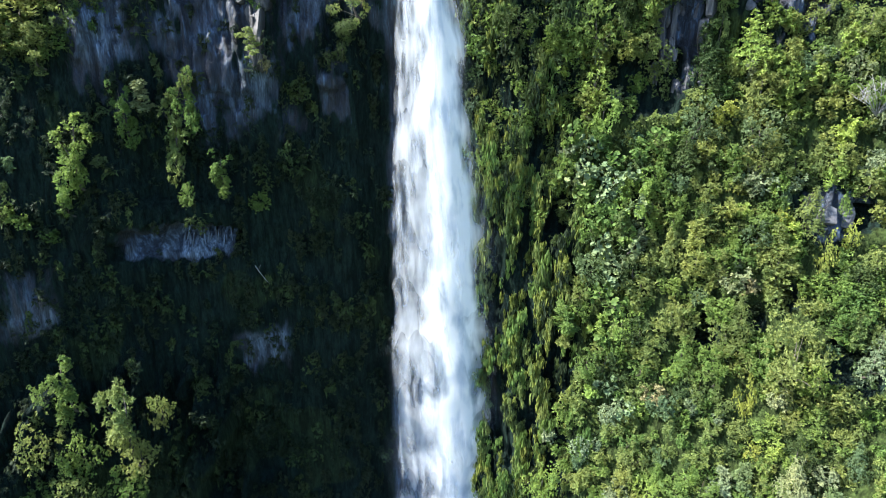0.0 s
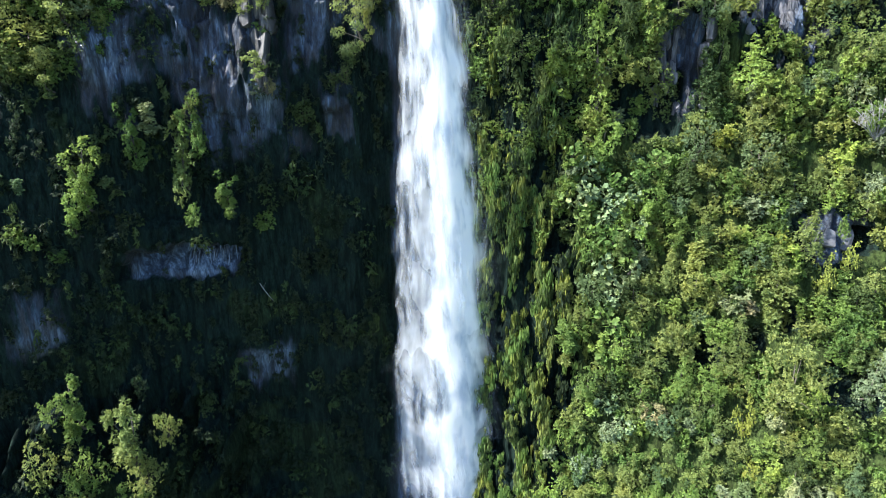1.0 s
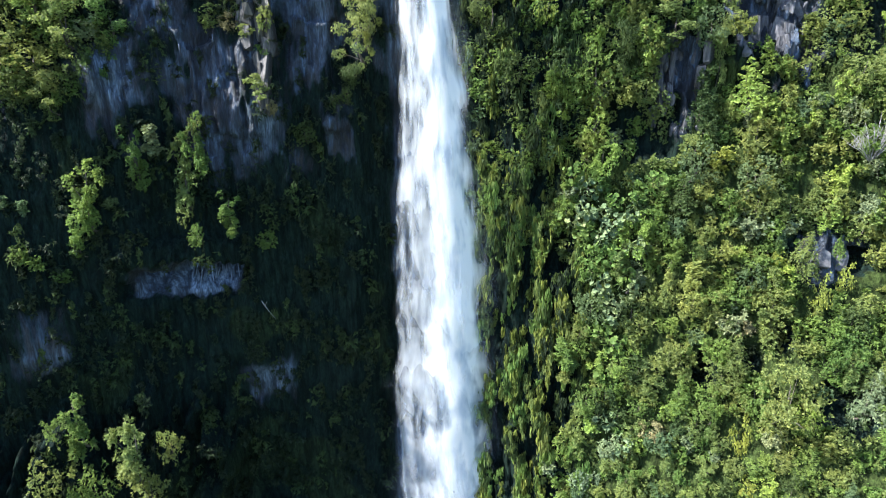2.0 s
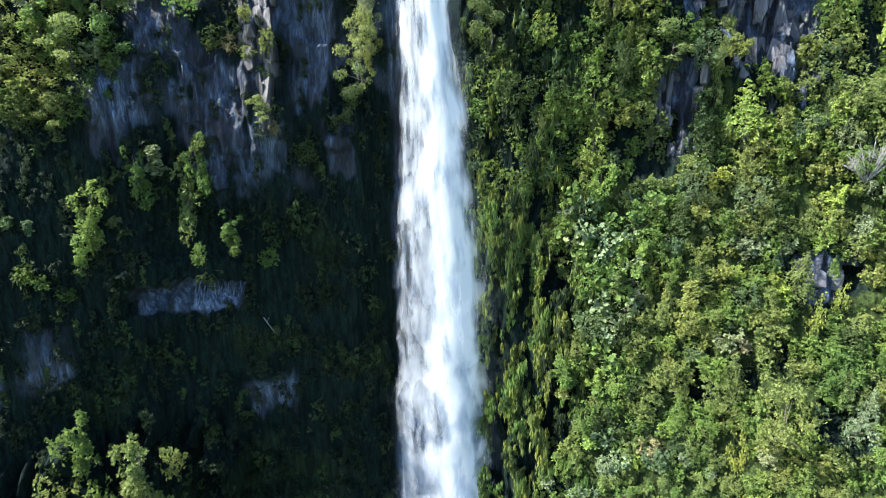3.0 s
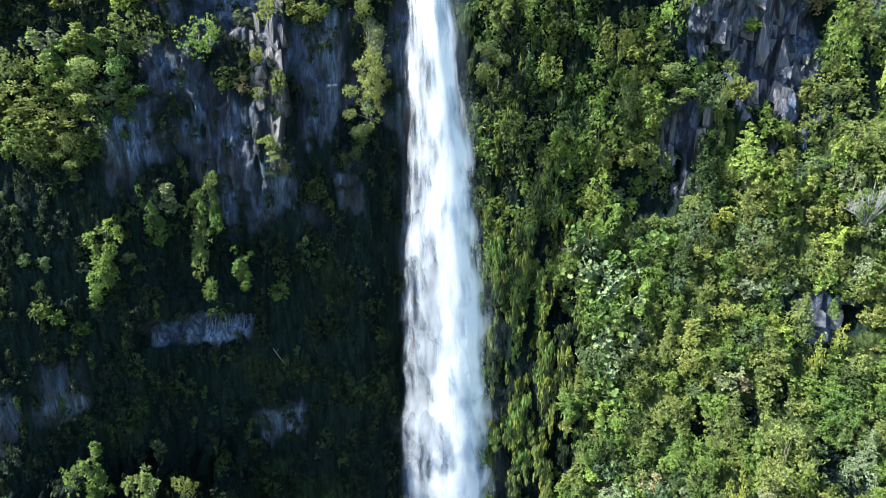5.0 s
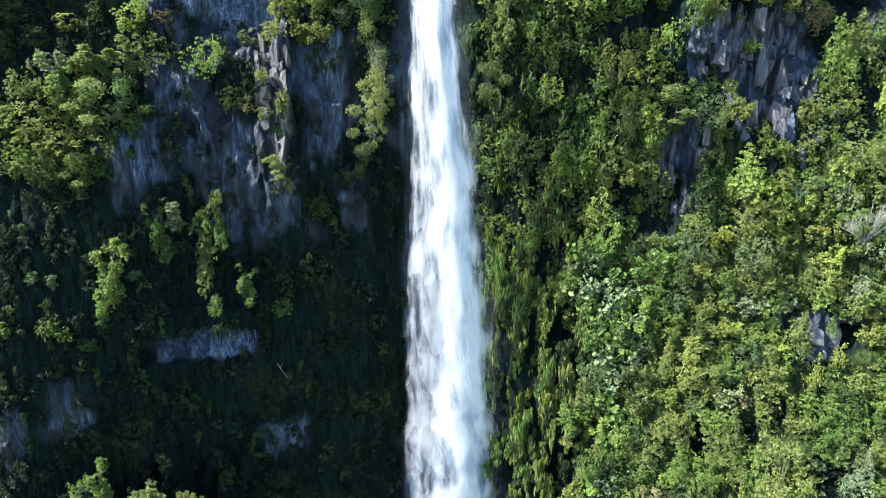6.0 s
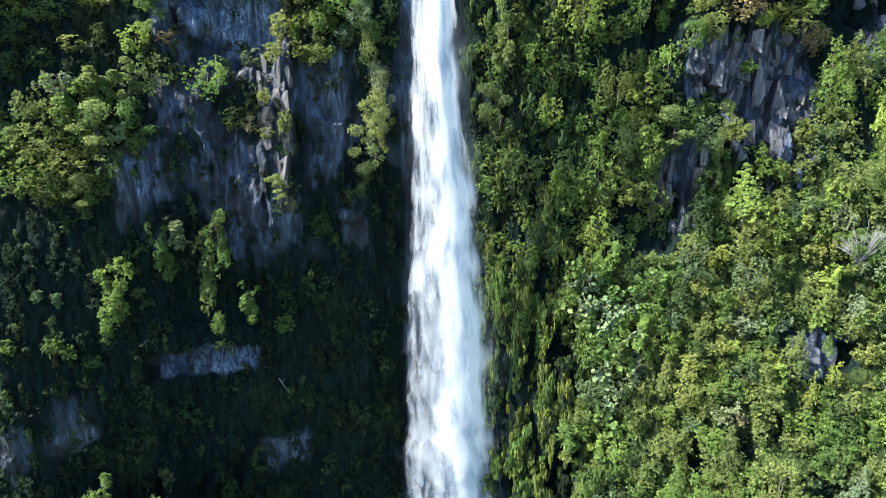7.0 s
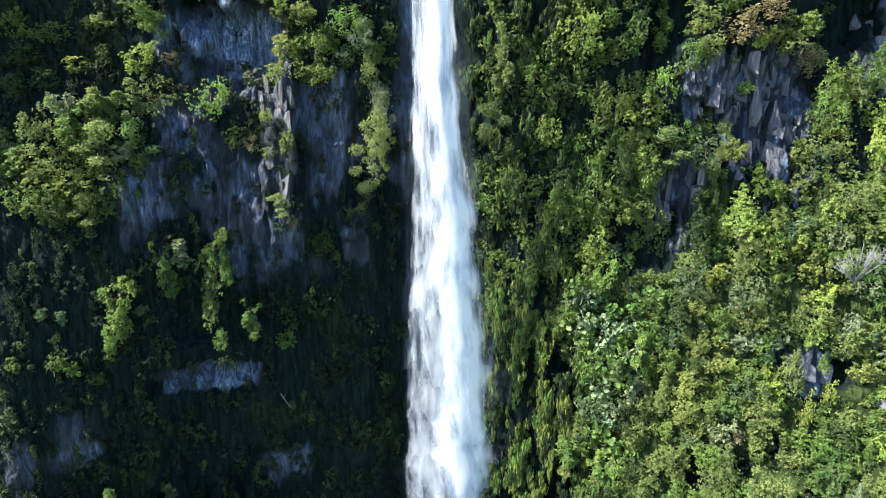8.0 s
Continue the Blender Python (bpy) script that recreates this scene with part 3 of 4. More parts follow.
water_sheet("mist_veil", lambda z: left_edge(z) - 0.8 - 2.0 * smooth(60, 10, z), lambda z: right_edge(z) + 1.8 + 2.6 * smooth(85, 20, z), 77.6, 0.8, fall, MIST, "soft spray drifting beside the water", seed=3)
water_sheet("back_sheet", left_edge, right_edge, 77.2, 1.2, fall, FROTH, "streaked sheet of white water", seed=5)
water_sheet("core_sheet", share(0.22), share(1.12), 76.6, 1.3, fall, CORE, "dense white core of the falling water", rough=0.1, seed=11)
water_sheet("front_veil", share(-0.03), share(1.05), 75.4, 1.6, fall, VEIL, "thin front streaks of falling water", seed=23)
tagged(fall, "tall white waterfall in free fall before the cliff", "waterfall")


# ---- trees and shrubs that stand out, from the shelf to the slope ----
# slender trees and shrubs on the shaded wall
plant("tree", -44.8, 59.9, 3.8, 9.8, "column", "green")
plant("tree", -38.4, 64.6, 2.8, 7.6, "column", "green", ahead=75.8)
plant("tree", -33.7, 63.5, 3.3, 12.4, "column", "olive", ahead=76.2)
plant("tree", -30.8, 65.7, 2.7, 7.8, "column", "green", ahead=76.5)
plant("tree", -28.0, 57.2, 2.8, 5.6, "column", "green", ahead=76.0)
plant("shrub", -32.0, 55.0, 2.7, 3.6, "round", "green", ahead=74.8)
plant("shrub", -53.8, 59.9, 2.0, 2.0, "round", "blue")
plant("shrub", -51.5, 59.4, 1.8, 2.0, "round", "blue")
plant("shrub", -52.1, 53.8, 2.3, 2.4, "round", "green")
plant("shrub", -50.2, 52.5, 2.2, 2.2, "round", "green")
plant("shrub", -48.3, 50.6, 2.8, 2.0, "round", "green")
plant("shrub", -56.7, 54.1, 2.2, 2.2, "round", "green")
plant("shrub", -42.4, 59.2, 2.0, 1.8, "round", "blue")
plant("shrub", -36.7, 66.7, 2.6, 3.8, "column", "grey")
plant("shrub", -24.2, 53.2, 3.2, 2.9, "round", "green")
plant("shrub", -46.1, 54.3, 2.3, 3.8, "hang", "green")
plant("shrub", -12.9, 72.8, 3.4, 5.4, "hang", "dark")
plant("shrub", -18.2, 67.4, 4.2, 3.4, "round", "dark")
# the leafy shelf
plant("tree", -53.7, 83.4, 4.6, 4.7, "round", "olive")
plant("tree", -53.0, 79.3, 6.7, 5.4, "round", "olive")
plant("tree", -48.2, 82.8, 4.5, 7.8, "column", "green")
plant("shrub", -46.2, 85.6, 3.2, 4.3, "column", "olive")
plant("shrub", -45.1, 85.2, 2.9, 4.4, "round", "green")
plant("shrub", -42.2, 86.1, 3.5, 5.5, "column", "olive")
plant("tree", -39.6, 87.1, 5.5, 6.0, "round", "olive")
plant("shrub", -41.1, 81.1, 4.4, 5.5, "hang", "green")
plant("tree", -45.5, 80.1, 5.7, 6.9, "hang", "olive")
plant("shrub", -49.3, 76.6, 6.6, 4.0, "round", "olive")
plant("tree", -54.7, 74.9, 5.9, 5.9, "round", "green")
plant("shrub", -47.9, 72.1, 3.8, 5.5, "hang", "olive")
plant("shrub", -51.2, 73.2, 4.4, 4.3, "round", "dark")
plant("shrub", -43.4, 80.1, 4.4, 3.6, "round", "grey")
plant("shrub", -50.3, 86.2, 4.3, 3.6, "round", "grey")
plant("shrub", -56.9, 78.9, 4.3, 4.3, "round", "green")
plant("shrub", -52.1, 75.7, 4.3, 3.6, "round", "green")
# above the shelf
plant("shrub", -41.3, 91.5, 4.5, 3.8, "round", "lime")
plant("shrub", -37.5, 91.6, 4.5, 2.3, "round", "dry")
plant("shrub", -49.0, 90.9, 4.5, 2.3, "round", "olive")
plant("tree", -32.5, 87.0, 5.6, 5.8, "round", "lime")
plant("shrub", -29.6, 81.9, 3.9, 3.3, "round", "olive")
plant("shrub", -27.4, 81.0, 3.3, 2.5, "round", "dry")
plant("shrub", -52.3, 95.0, 6.1, 3.2, "round", "green")
plant("shrub", -57.4, 95.8, 4.4, 4.4, "round", "green")
plant("shrub", -46.8, 95.9, 4.4, 3.2, "round", "olive")
plant("shrub", -39.0, 94.9, 3.6, 5.1, "hang", "green")
plant("shrub", -41.2, 97.6, 4.3, 3.2, "round", "green")
# ledge beside the water
plant("shrub", -22.5, 93.1, 4.5, 4.5, "round", "olive")
plant("shrub", -23.6, 89.6, 4.5, 4.0, "round", "olive")
plant("shrub", -19.6, 90.0, 5.4, 4.0, "round", "olive")
plant("shrub", -17.4, 94.5, 4.6, 4.5, "round", "green")
plant("shrub", -14.3, 96.6, 6.1, 4.5, "round", "green")
plant("shrub", -12.2, 94.5, 5.2, 4.5, "round", "grey")
plant("shrub", -14.6, 92.0, 3.2, 2.5, "round", "grey")
plant("shrub", -10.8, 92.5, 3.1, 3.1, "round", "green")
plant("shrub", -22.4, 81.4, 2.6, 3.3, "round", "olive")
plant("shrub", -24.8, 79.9, 2.6, 1.8, "round", "olive")
plant("shrub", -24.8, 84.5, 2.4, 2.6, "round", "olive")
plant("shrub", -23.0, 77.4, 1.8, 2.2, "round", "green")
plant("shrub", -22.2, 70.6, 1.6, 2.2, "round", "dry")
plant("shrub", -23.5, 72.9, 2.6, 3.4, "hang", "olive")
plant("shrub", -11.0, 88.0, 3.7, 8.1, "hang", "olive")
plant("shrub", -10.5, 83.7, 3.4, 9.0, "hang", "grey")
plant("shrub", -11.1, 79.7, 4.5, 9.0, "hang", "olive")
plant("shrub", -9.7, 81.1, 2.7, 8.3, "hang", "olive")
plant("shrub", -27.2, 89.0, 4.4, 2.9, "round", "grey")
plant("shrub", -20.3, 97.4, 4.3, 3.6, "round", "olive")
# foot of the shaded wall
plant("tree", -39.6, 28.4, 4.2, 12.0, "column", "olive", ahead=65.0)
plant("tree", -36.2, 28.4, 4.0, 6.0, "round", "olive", ahead=68.0)
plant("tree", -38.0, 24.2, 5.4, 7.0, "round", "olive", ahead=64.5)
plant("tree", -46.4, 32.2, 3.6, 8.4, "column", "green", ahead=66.0)
plant("tree", -49.6, 31.2, 4.0, 5.6, "round", "green", ahead=66.0)
plant("tree", -50.8, 26.0, 6.2, 9.6, "round", "olive", ahead=65.0)
plant("tree", -45.2, 24.8, 6.0, 8.0, "round", "green", ahead=65.0)
plant("tree", -46.0, 18.6, 6.5, 8.0, "round", "olive", ahead=64.0)
plant("tree", -40.4, 19.4, 5.4, 6.4, "round", "green", ahead=64.0)
plant("shrub", -33.4, 27.2, 3.6, 4.0, "round", "dark")
plant("shrub", -51.0, 19.0, 4.5, 4.8, "round", "green", ahead=64.0)
plant("shrub", -33.3, 20.7, 3.3, 3.6, "round", "dark")
# round the wet wall and the bare faces
plant("tree", 15.4, 95.3, 6.8, 6.8, "round", "lime")
plant("tree", 26.9, 88.2, 5.7, 7.8, "round", "lime")
plant("shrub", 26.6, 96.0, 3.2, 5.9, "column", "green")
plant("tree", 24.0, 86.0, 6.3, 5.6, "round", "yellow")
plant("shrub", 12.5, 87.2, 3.1, 4.5, "round", "olive")
plant("shrub", 12.2, 83.0, 3.3, 4.9, "round", "yellow")
plant("tree", 6.2, 91.2, 3.2, 8.7, "column", "olive")
plant("shrub", 10.1, 90.1, 4.6, 5.3, "round", "green")
plant("tree", 19.0, 68.8, 5.4, 5.8, "round", "lime")
plant("tree", 19.8, 65.0, 5.0, 6.0, "round", "lime")
plant("tree", 37.6, 73.0, 4.7, 7.0, "cone", "lime")
plant("tree", 53.0, 82.4, 5.6, 8.5, "round", "lime", ahead=75.5)
plant("tree", 48.3, 87.1, 4.7, 9.3, "cone", "green")
plant("tree", 51.1, 88.8, 4.4, 7.3, "cone", "olive")
plant("tree", 55.3, 90.8, 3.7, 8.2, "cone", "green")
plant("tree", 31.8, 69.7, 4.1, 7.3, "cone", "dark")
plant("shrub", 27.0, 71.2, 5.4, 5.4, "round", "olive")
plant("shrub", 27.6, 81.0, 5.3, 4.6, "hang", "olive")
plant("shrub", 34.1, 81.0, 3.9, 6.1, "hang", "olive")
plant("shrub", 33.4, 76.1, 1.9, 8.8, "hang", "olive")
plant("shrub", 36.1, 96.3, 7.3, 4.5, "round", "dry")
plant("shrub", 32.5, 93.6, 4.5, 3.8, "round", "olive")
plant("shrub", 43.0, 94.1, 4.6, 3.9, "round", "olive")
plant("shrub", 46.3, 92.1, 4.6, 4.5, "round", "dry")
plant("shrub", 45.0, 96.2, 4.5, 3.7, "round", "green")
plant("shrub", 31.2, 97.0, 4.5, 3.6, "round", "olive")
plant("shrub", 39.8, 98.2, 5.0, 3.6, "round", "dry")
plant("shrub", 41.0, 95.2, 3.6, 3.0, "round", "olive")
plant("shrub", 33.8, 99.4, 5.0, 3.6, "round", "green")
plant("shrub", 29.8, 92.8, 3.4, 4.2, "round", "green")
plant("shrub", 39.0, 94.2, 2.6, 2.2, "round", "lime")
plant("shrub", 37.5, 88.3, 2.5, 1.7, "round", "lime")
plant("tree", 18.7, 75.6, 7.3, 8.4, "round", "green")
plant("shrub", 22.5, 75.9, 3.3, 9.2, "hang", "dark")
plant("tree", 30.4, 64.3, 5.6, 6.1, "round", "blue")
plant("shrub", 33.8, 65.0, 4.5, 4.1, "round", "yellow")
plant("tree", 37.2, 63.2, 6.8, 5.5, "round", "blue")
plant("shrub", 52.2, 64.9, 5.0, 5.0, "round", "grey")
plant("shrub", 49.4, 70.4, 4.4, 4.6, "round", "grey")
plant("shrub", 44.8, 49.5, 3.1, 6.8, "round", "yellow")
plant("shrub", 47.8, 51.6, 3.1, 5.4, "round", "yellow")
plant("shrub", 40.2, 53.2, 2.5, 3.9, "round", "yellow")
plant("shrub", 13.4, 72.6, 3.3, 3.9, "round", "lime")
plant("shrub", 23.2, 55.9, 3.8, 4.6, "round", "lime")
plant("shrub", 20.3, 86.6, 4.3, 6.5, "round", "olive")
plant("shrub", 5.3, 82.1, 4.5, 6.7, "hang", "dark")
plant("shrub", 9.2, 75.6, 5.3, 4.5, "round", "dark")
plant("shrub", 14.4, 75.6, 3.7, 4.5, "round", "dark")
plant("shrub", 45.7, 80.5, 4.3, 4.3, "round", "olive")
plant("shrub", 50.3, 79.8, 5.8, 5.1, "round", "olive")
# the slope
plant("tree", 39.1, 41.1, 7.8, 10.3, "round", "olive", out=0.75)
plant("shrub", 36.0, 32.9, 2.9, 6.6, "round", "yellow")
plant("shrub", 36.1, 27.6, 2.4, 3.3, "round", "yellow")
plant("tree", 13.4, 16.9, 5.3, 6.9, "round", "lime")
plant("shrub", 50.1, 76.1, 6.1, 5.4, "round", "olive")
plant("shrub", 46.7, 77.4, 5.1, 4.3, "round", "olive")
plant("shrub", 53.4, 72.7, 6.1, 6.1, "round", "olive")
plant("shrub", 55.3, 75.8, 4.4, 4.4, "round", "yellow")
plant("shrub", 44.1, 75.3, 4.4, 3.6, "round", "olive")
plant("shrub", 54.7, 85.2, 4.5, 4.5, "round", "lime")
plant("shrub", 48.9, 81.8, 5.1, 4.4, "round", "olive")
plant("shrub", 22.7, 55.7, 3.2, 4.4, "round", "lime")
plant("shrub", 31.2, 53.0, 3.0, 3.1, "round", "green")
plant("shrub", 34.1, 54.1, 3.9, 3.7, "round", "olive")
plant("shrub", 37.2, 52.6, 3.2, 3.1, "round", "green")
plant("shrub", 32.5, 36.8, 5.9, 5.2, "round", "green")
plant("shrub", 37.5, 38.2, 4.4, 4.4, "round", "green")
plant("shrub", 29.3, 41.1, 4.4, 5.1, "round", "olive")
plant("shrub", 33.4, 42.6, 4.3, 4.2, "round", "green")
plant("shrub", 43.0, 46.3, 4.1, 3.5, "round", "green")
plant("shrub", 45.7, 45.8, 3.7, 3.6, "round", "green")
plant("shrub", 36.1, 45.3, 3.2, 2.4, "round", "dry")
plant("shrub", 26.1, 31.3, 4.4, 3.2, "round", "dry")
plant("shrub", 27.3, 30.5, 4.3, 4.3, "round", "blue")
plant("shrub", 39.2, 33.7, 3.6, 3.0, "round", "grey")
plant("shrub", 45.6, 35.2, 4.5, 3.6, "round", "olive")
plant("shrub", 41.9, 59.7, 5.2, 4.3, "round", "olive")
plant("shrub", 46.3, 60.5, 4.5, 4.1, "round", "olive")
plant("shrub", 49.5, 57.5, 4.5, 4.1, "round", "olive")
plant("shrub", 37.2, 57.4, 4.3, 3.8, "round", "grey")
plant("shrub", 34.6, 60.0, 4.3, 4.2, "round", "green")
plant("shrub", 29.5, 60.3, 3.1, 4.5, "cone", "dark")
plant("shrub", 22.4, 39.7, 4.9, 5.5, "round", "lime")
plant("shrub", 28.2, 41.4, 3.9, 3.9, "round", "olive")
plant("shrub", 22.1, 35.4, 3.4, 4.0, "round", "green")
plant("shrub", 24.6, 44.2, 4.4, 4.0, "round", "olive")
plant("shrub", 49.9, 49.1, 3.6, 3.6, "round", "olive")
plant("shrub", 40.7, 50.0, 4.1, 3.7, "round", "green")
plant("shrub", 35.9, 48.7, 3.8, 3.5, "round", "green")
plant("shrub", 30.6, 48.1, 4.3, 4.3, "round", "olive")
plant("shrub", -55.8, 92.0, 4.4, 3.2, "round", "dark")
plant("shrub", -56.8, 88.2, 4.3, 3.6, "round", "dark")
plant("shrub", -53.0, 88.9, 4.0, 3.2, "round", "dark")
plant("shrub", -45.7, 92.1, 3.2, 2.9, "round", "dark")


# ---- broad-leaved plants in the damp gully, each leaf a piece of its own ----
def lobed_leaf(seed):
    """A cupped round leaf with a notched rim on a short stalk."""
    rg = np.random.default_rng(seed)
    verts, faces = [(0, 0, 0)], []
    n = 14
    for k in range(n):
        a = 2 * math.pi * k / n
        rad = 0.5 * (1 if k % 2 else 0.82) * float(rg.uniform(0.92, 1.08)) * (0.55 if k == 0 else 1)
        verts.append((rad * math.cos(a), rad * math.sin(a), 0.12 + 0.05 * float(rg.normal())))
    for k in range(n):
        faces.append([0, 1 + k, 1 + (k + 1) % n])
    base = len(verts)
    v, f = tube([(0, 0, 0), (0.05, 0, -0.35), (0.15, 0, -0.8)], [0.02, 0.025, 0.03], 4)
    return verts + v, faces + [[i + base for i in q] for q in f]


BROAD = {}
for tone in ("green", "pale"):
    BROAD[tone] = [mesh_of("leaf", *lobed_leaf(80 + k), LEAF[tone]) for k in range(3)]


def broadleaf_plant(x, z, size, tone):
    rg = np.random.default_rng(int(x * 97 + z * 31))
    y = float(cliff_y(x, z))
    root = new("broadleaf_plant")
    root.location = (x, y - 0.3, z - size * 0.3)
    crown = part("rootstock", ROOTSTOCK, root)
    for k in range(26):
        a = float(rg.uniform(0, 6.28))
        rad = size * 0.5 * math.sqrt((k + 0.5) / 26)
        leaf = part("leaf", BROAD[tone][k % 3], root)
        w = float(rg.uniform(0.55, 1.05))
        leaf.matrix_basis = pose(rad * math.cos(a), -0.9 - 0.35 * size * (1 - (rad / size * 2) ** 2) - 0.25 * float(rg.random()), size * 0.3 + rad * math.sin(a), 52 + rg.normal(0, 14), rg.normal(0, 14), rg.uniform(0, 360)) @ Matrix.Diagonal((w, w, w, 1))
    tagged(root, f"{WORDS[tone]} plant with broad round leaves in the damp gully", "plant", "broad-leaved plants in the gully")
    PLANTED.append((x, z, size * 0.5))


v, f = tube([(0, 0.5, 0), (0, -0.2, 0.3), (0.1, -0.6, 0.8)], [0.2, 0.16, 0.1])
ROOTSTOCK = mesh_of("rootstock", v, f, BARK, True)
broadleaf_plant(15.3, 58.1, 3.0, "green")
broadleaf_plant(16.9, 57.2, 3.6, "pale")
broadleaf_plant(19.7, 57.9, 3.2, "pale")
broadleaf_plant(21.8, 58.9, 2.6, "green")
broadleaf_plant(24.4, 60.2, 3.0, "green")
broadleaf_plant(26.2, 61.5, 3.6, "green")
broadleaf_plant(21.6, 56.4, 3.2, "pale")
broadleaf_plant(20.5, 54.7, 2.6, "pale")
broadleaf_plant(19.6, 53.0, 3.0, "green")
broadleaf_plant(21.3, 51.8, 3.6, "green")
broadleaf_plant(22.8, 50.0, 3.2, "green")
broadleaf_plant(22.0, 46.5, 2.6, "pale")
broadleaf_plant(23.5, 48.2, 3.0, "pale")
broadleaf_plant(20.1, 42.9, 3.6, "green")
broadleaf_plant(22.0, 41.3, 3.2, "green")
broadleaf_plant(20.6, 37.0, 2.6, "green")
broadleaf_plant(21.1, 31.2, 3.0, "pale")
broadleaf_plant(23.0, 28.5, 3.6, "pale")
broadleaf_plant(18.4, 60.6, 3.2, "pale")
broadleaf_plant(18.0, 55.2, 3.0, "green")
broadleaf_plant(23.6, 57.6, 3.2, "pale")
broadleaf_plant(24.4, 53.4, 3.0, "pale")
broadleaf_plant(20.0, 48.6, 3.2, "pale")
broadleaf_plant(21.6, 44.6, 3.0, "pale")
broadleaf_plant(16.2, 62.4, 3.0, "green")


# ---- the plant cover between them ----
def scatter(count, x0, x1, z0, z1, density, rng):
    """Places on the cliff, kept where a random number falls below the density."""
    x, z = rng.uniform(x0, x1, count * 4), rng.uniform(z0, z1, count * 4)
    keep = rng.random(count * 4) < density(x, z)
    return x[keep][:count], z[keep][:count]


def near_planted(x, z, share=0.7):
    bad = np.zeros(len(x), dtype=bool)
    for px, pz, r in PLANTED:
        bad |= (x - px) ** 2 + (z - pz) ** 2 < (r * share) ** 2
    return bad


def spaced(x, z, gap):
    """Drops places that lie too near to an earlier one."""
    keep, seen = [], {}
    for k, (a, b) in enumerate(zip(x, z)):
        i, j = int(a // gap), int(b // gap)
        close = any((a - p) ** 2 + (b - q) ** 2 < gap * gap for di in (-1, 0, 1) for dj in (-1, 0, 1) for p, q in seen.get((i + di, j + dj), ()))
        if not close:
            keep.append(k)
            seen.setdefault((i, j), []).append((a, b))
    return x[keep], z[keep]


def slope_right(x, z):
    return plant_cover(x, z) * smooth(13, 19, x)


TONES = ["green", "olive", "olive", "green", "blue", "olive", "olive", "green", "grey", "olive", "green", "olive", "dark", "olive", "green", "lime"]


def shrub_stuff(name, x, z, size, tone, label, kind="round", count=560, out=0.25, droop=0.15, narrow=1.0, leaf=0.3, strand=0.62):
    """Many small shrubs in one mesh, for what nobody could count."""
    vs, fs, base = [], [], 0
    rng = np.random.default_rng(len(x) + len(tone) * 31)
    pool_of = []
    for k in range(5):
        for s in (1.8, 3.2):
            long = {"hang": strand}.get(kind, leaf) / s
            wide = long * {"hang": 0.155 / strand}.get(kind, 0.5)
            pool_of.append((s, crown_arrays(kind, int(count * (0.7 if s < 2.5 else 1.5)), long, wide, rng, droop, True)))
    y = cliff_y(x, z)
    for a, b, c, s in zip(x, y, z, size):
        match = [q for q in pool_of if (q[0] > 2.5) == (s > 2.5)]
        v, f = match[int(rng.integers(len(match)))][1]
        t = rng.uniform(-0.6, 0.6)
        v = v - np.array([0, 0, 0.5])
        v = np.stack([v[:, 0] * math.cos(t) - v[:, 1] * math.sin(t), v[:, 0] * math.sin(t) + v[:, 1] * math.cos(t), v[:, 2] * rng.uniform(0.8, 1.15)], 1) * s * np.array([narrow, 1, 1])
        vs.append(v + np.array([a, b - out * s, c]))
        fs.append(f + base)
        base += len(v)
    if not vs:
        return None
    me = mesh_of(name, np.concatenate(vs), np.concatenate(fs), LEAF[tone])
    return tagged(new(name, me), label, "shrubs", kind="stuff")


rng = np.random.default_rng(21)
# shrubs that one could count, on the sunny slope
sx, sz = scatter(3400, 14, 62, 1, 82, slope_right, rng)
sx, sz = spaced(sx, sz, 1.6)
free = ~near_planted(sx, sz)
sx, sz = sx[free], sz[free]
order = np.argsort(np.abs(sx - 32) + 0.5 * np.abs(sz - 45))
mine, rest = order[:240], order[240:]
for k in mine:
    s = float(rng.choice([2.2, 2.8, 3.4, 4.4])) * float(rng.uniform(0.85, 1.15))
    kind = ("round", "round", "round", "round", "cone", "column", "round")[int(rng.integers(7))]
    tall = s * float(rng.uniform(0.8, 1.15)) * (1.0 if kind == "round" else 1.35)
    plant("shrub", float(sx[k]), float(sz[k]), s * (1.0 if kind == "round" else 0.7), tall, kind, TONES[int(rng.integers(len(TONES)))], out=0.28, where="the sunlit slope", group="shrubs on the sunlit slope")
for tone in ("green", "olive", "blue", "lime", "grey", "dark"):
    pick = rest[[TONES[int(q)] == tone for q in rng.integers(0, len(TONES), len(rest))]]
    shrub_stuff("shrub_cover", sx[pick], sz[pick], rng.uniform(2.0, 4.4, len(pick)), tone, f"{WORDS[tone]} shrubs covering the sunlit slope")
# low growth that fills the gaps
for tone, many in (("green", 480), ("olive", 540), ("dark", 160)):
    x, z = scatter(many, 13, 62, 0, 84, slope_right, rng)
    free = ~near_planted(x, z, 0.3)
    x, z = x[free], z[free]
    shrub_stuff("undergrowth", x, z, rng.uniform(1.3, 2.4, len(x)), tone, f"low {WORDS[tone]} undergrowth between the shrubs", count=210, out=0.1)


# hanging moss and ferns on the wet wall beside the water
def wet_wall(x, z):
    crest = wall_ridge(x, z)
    return smooth(-0.5, 1.5, x) * (1 - smooth(15, 20, x)) * (1 - 0.93 * hollow(x, z)) * (0.04 + 0.2 * smooth(42, 60, z) + 0.9 * crest * crest)


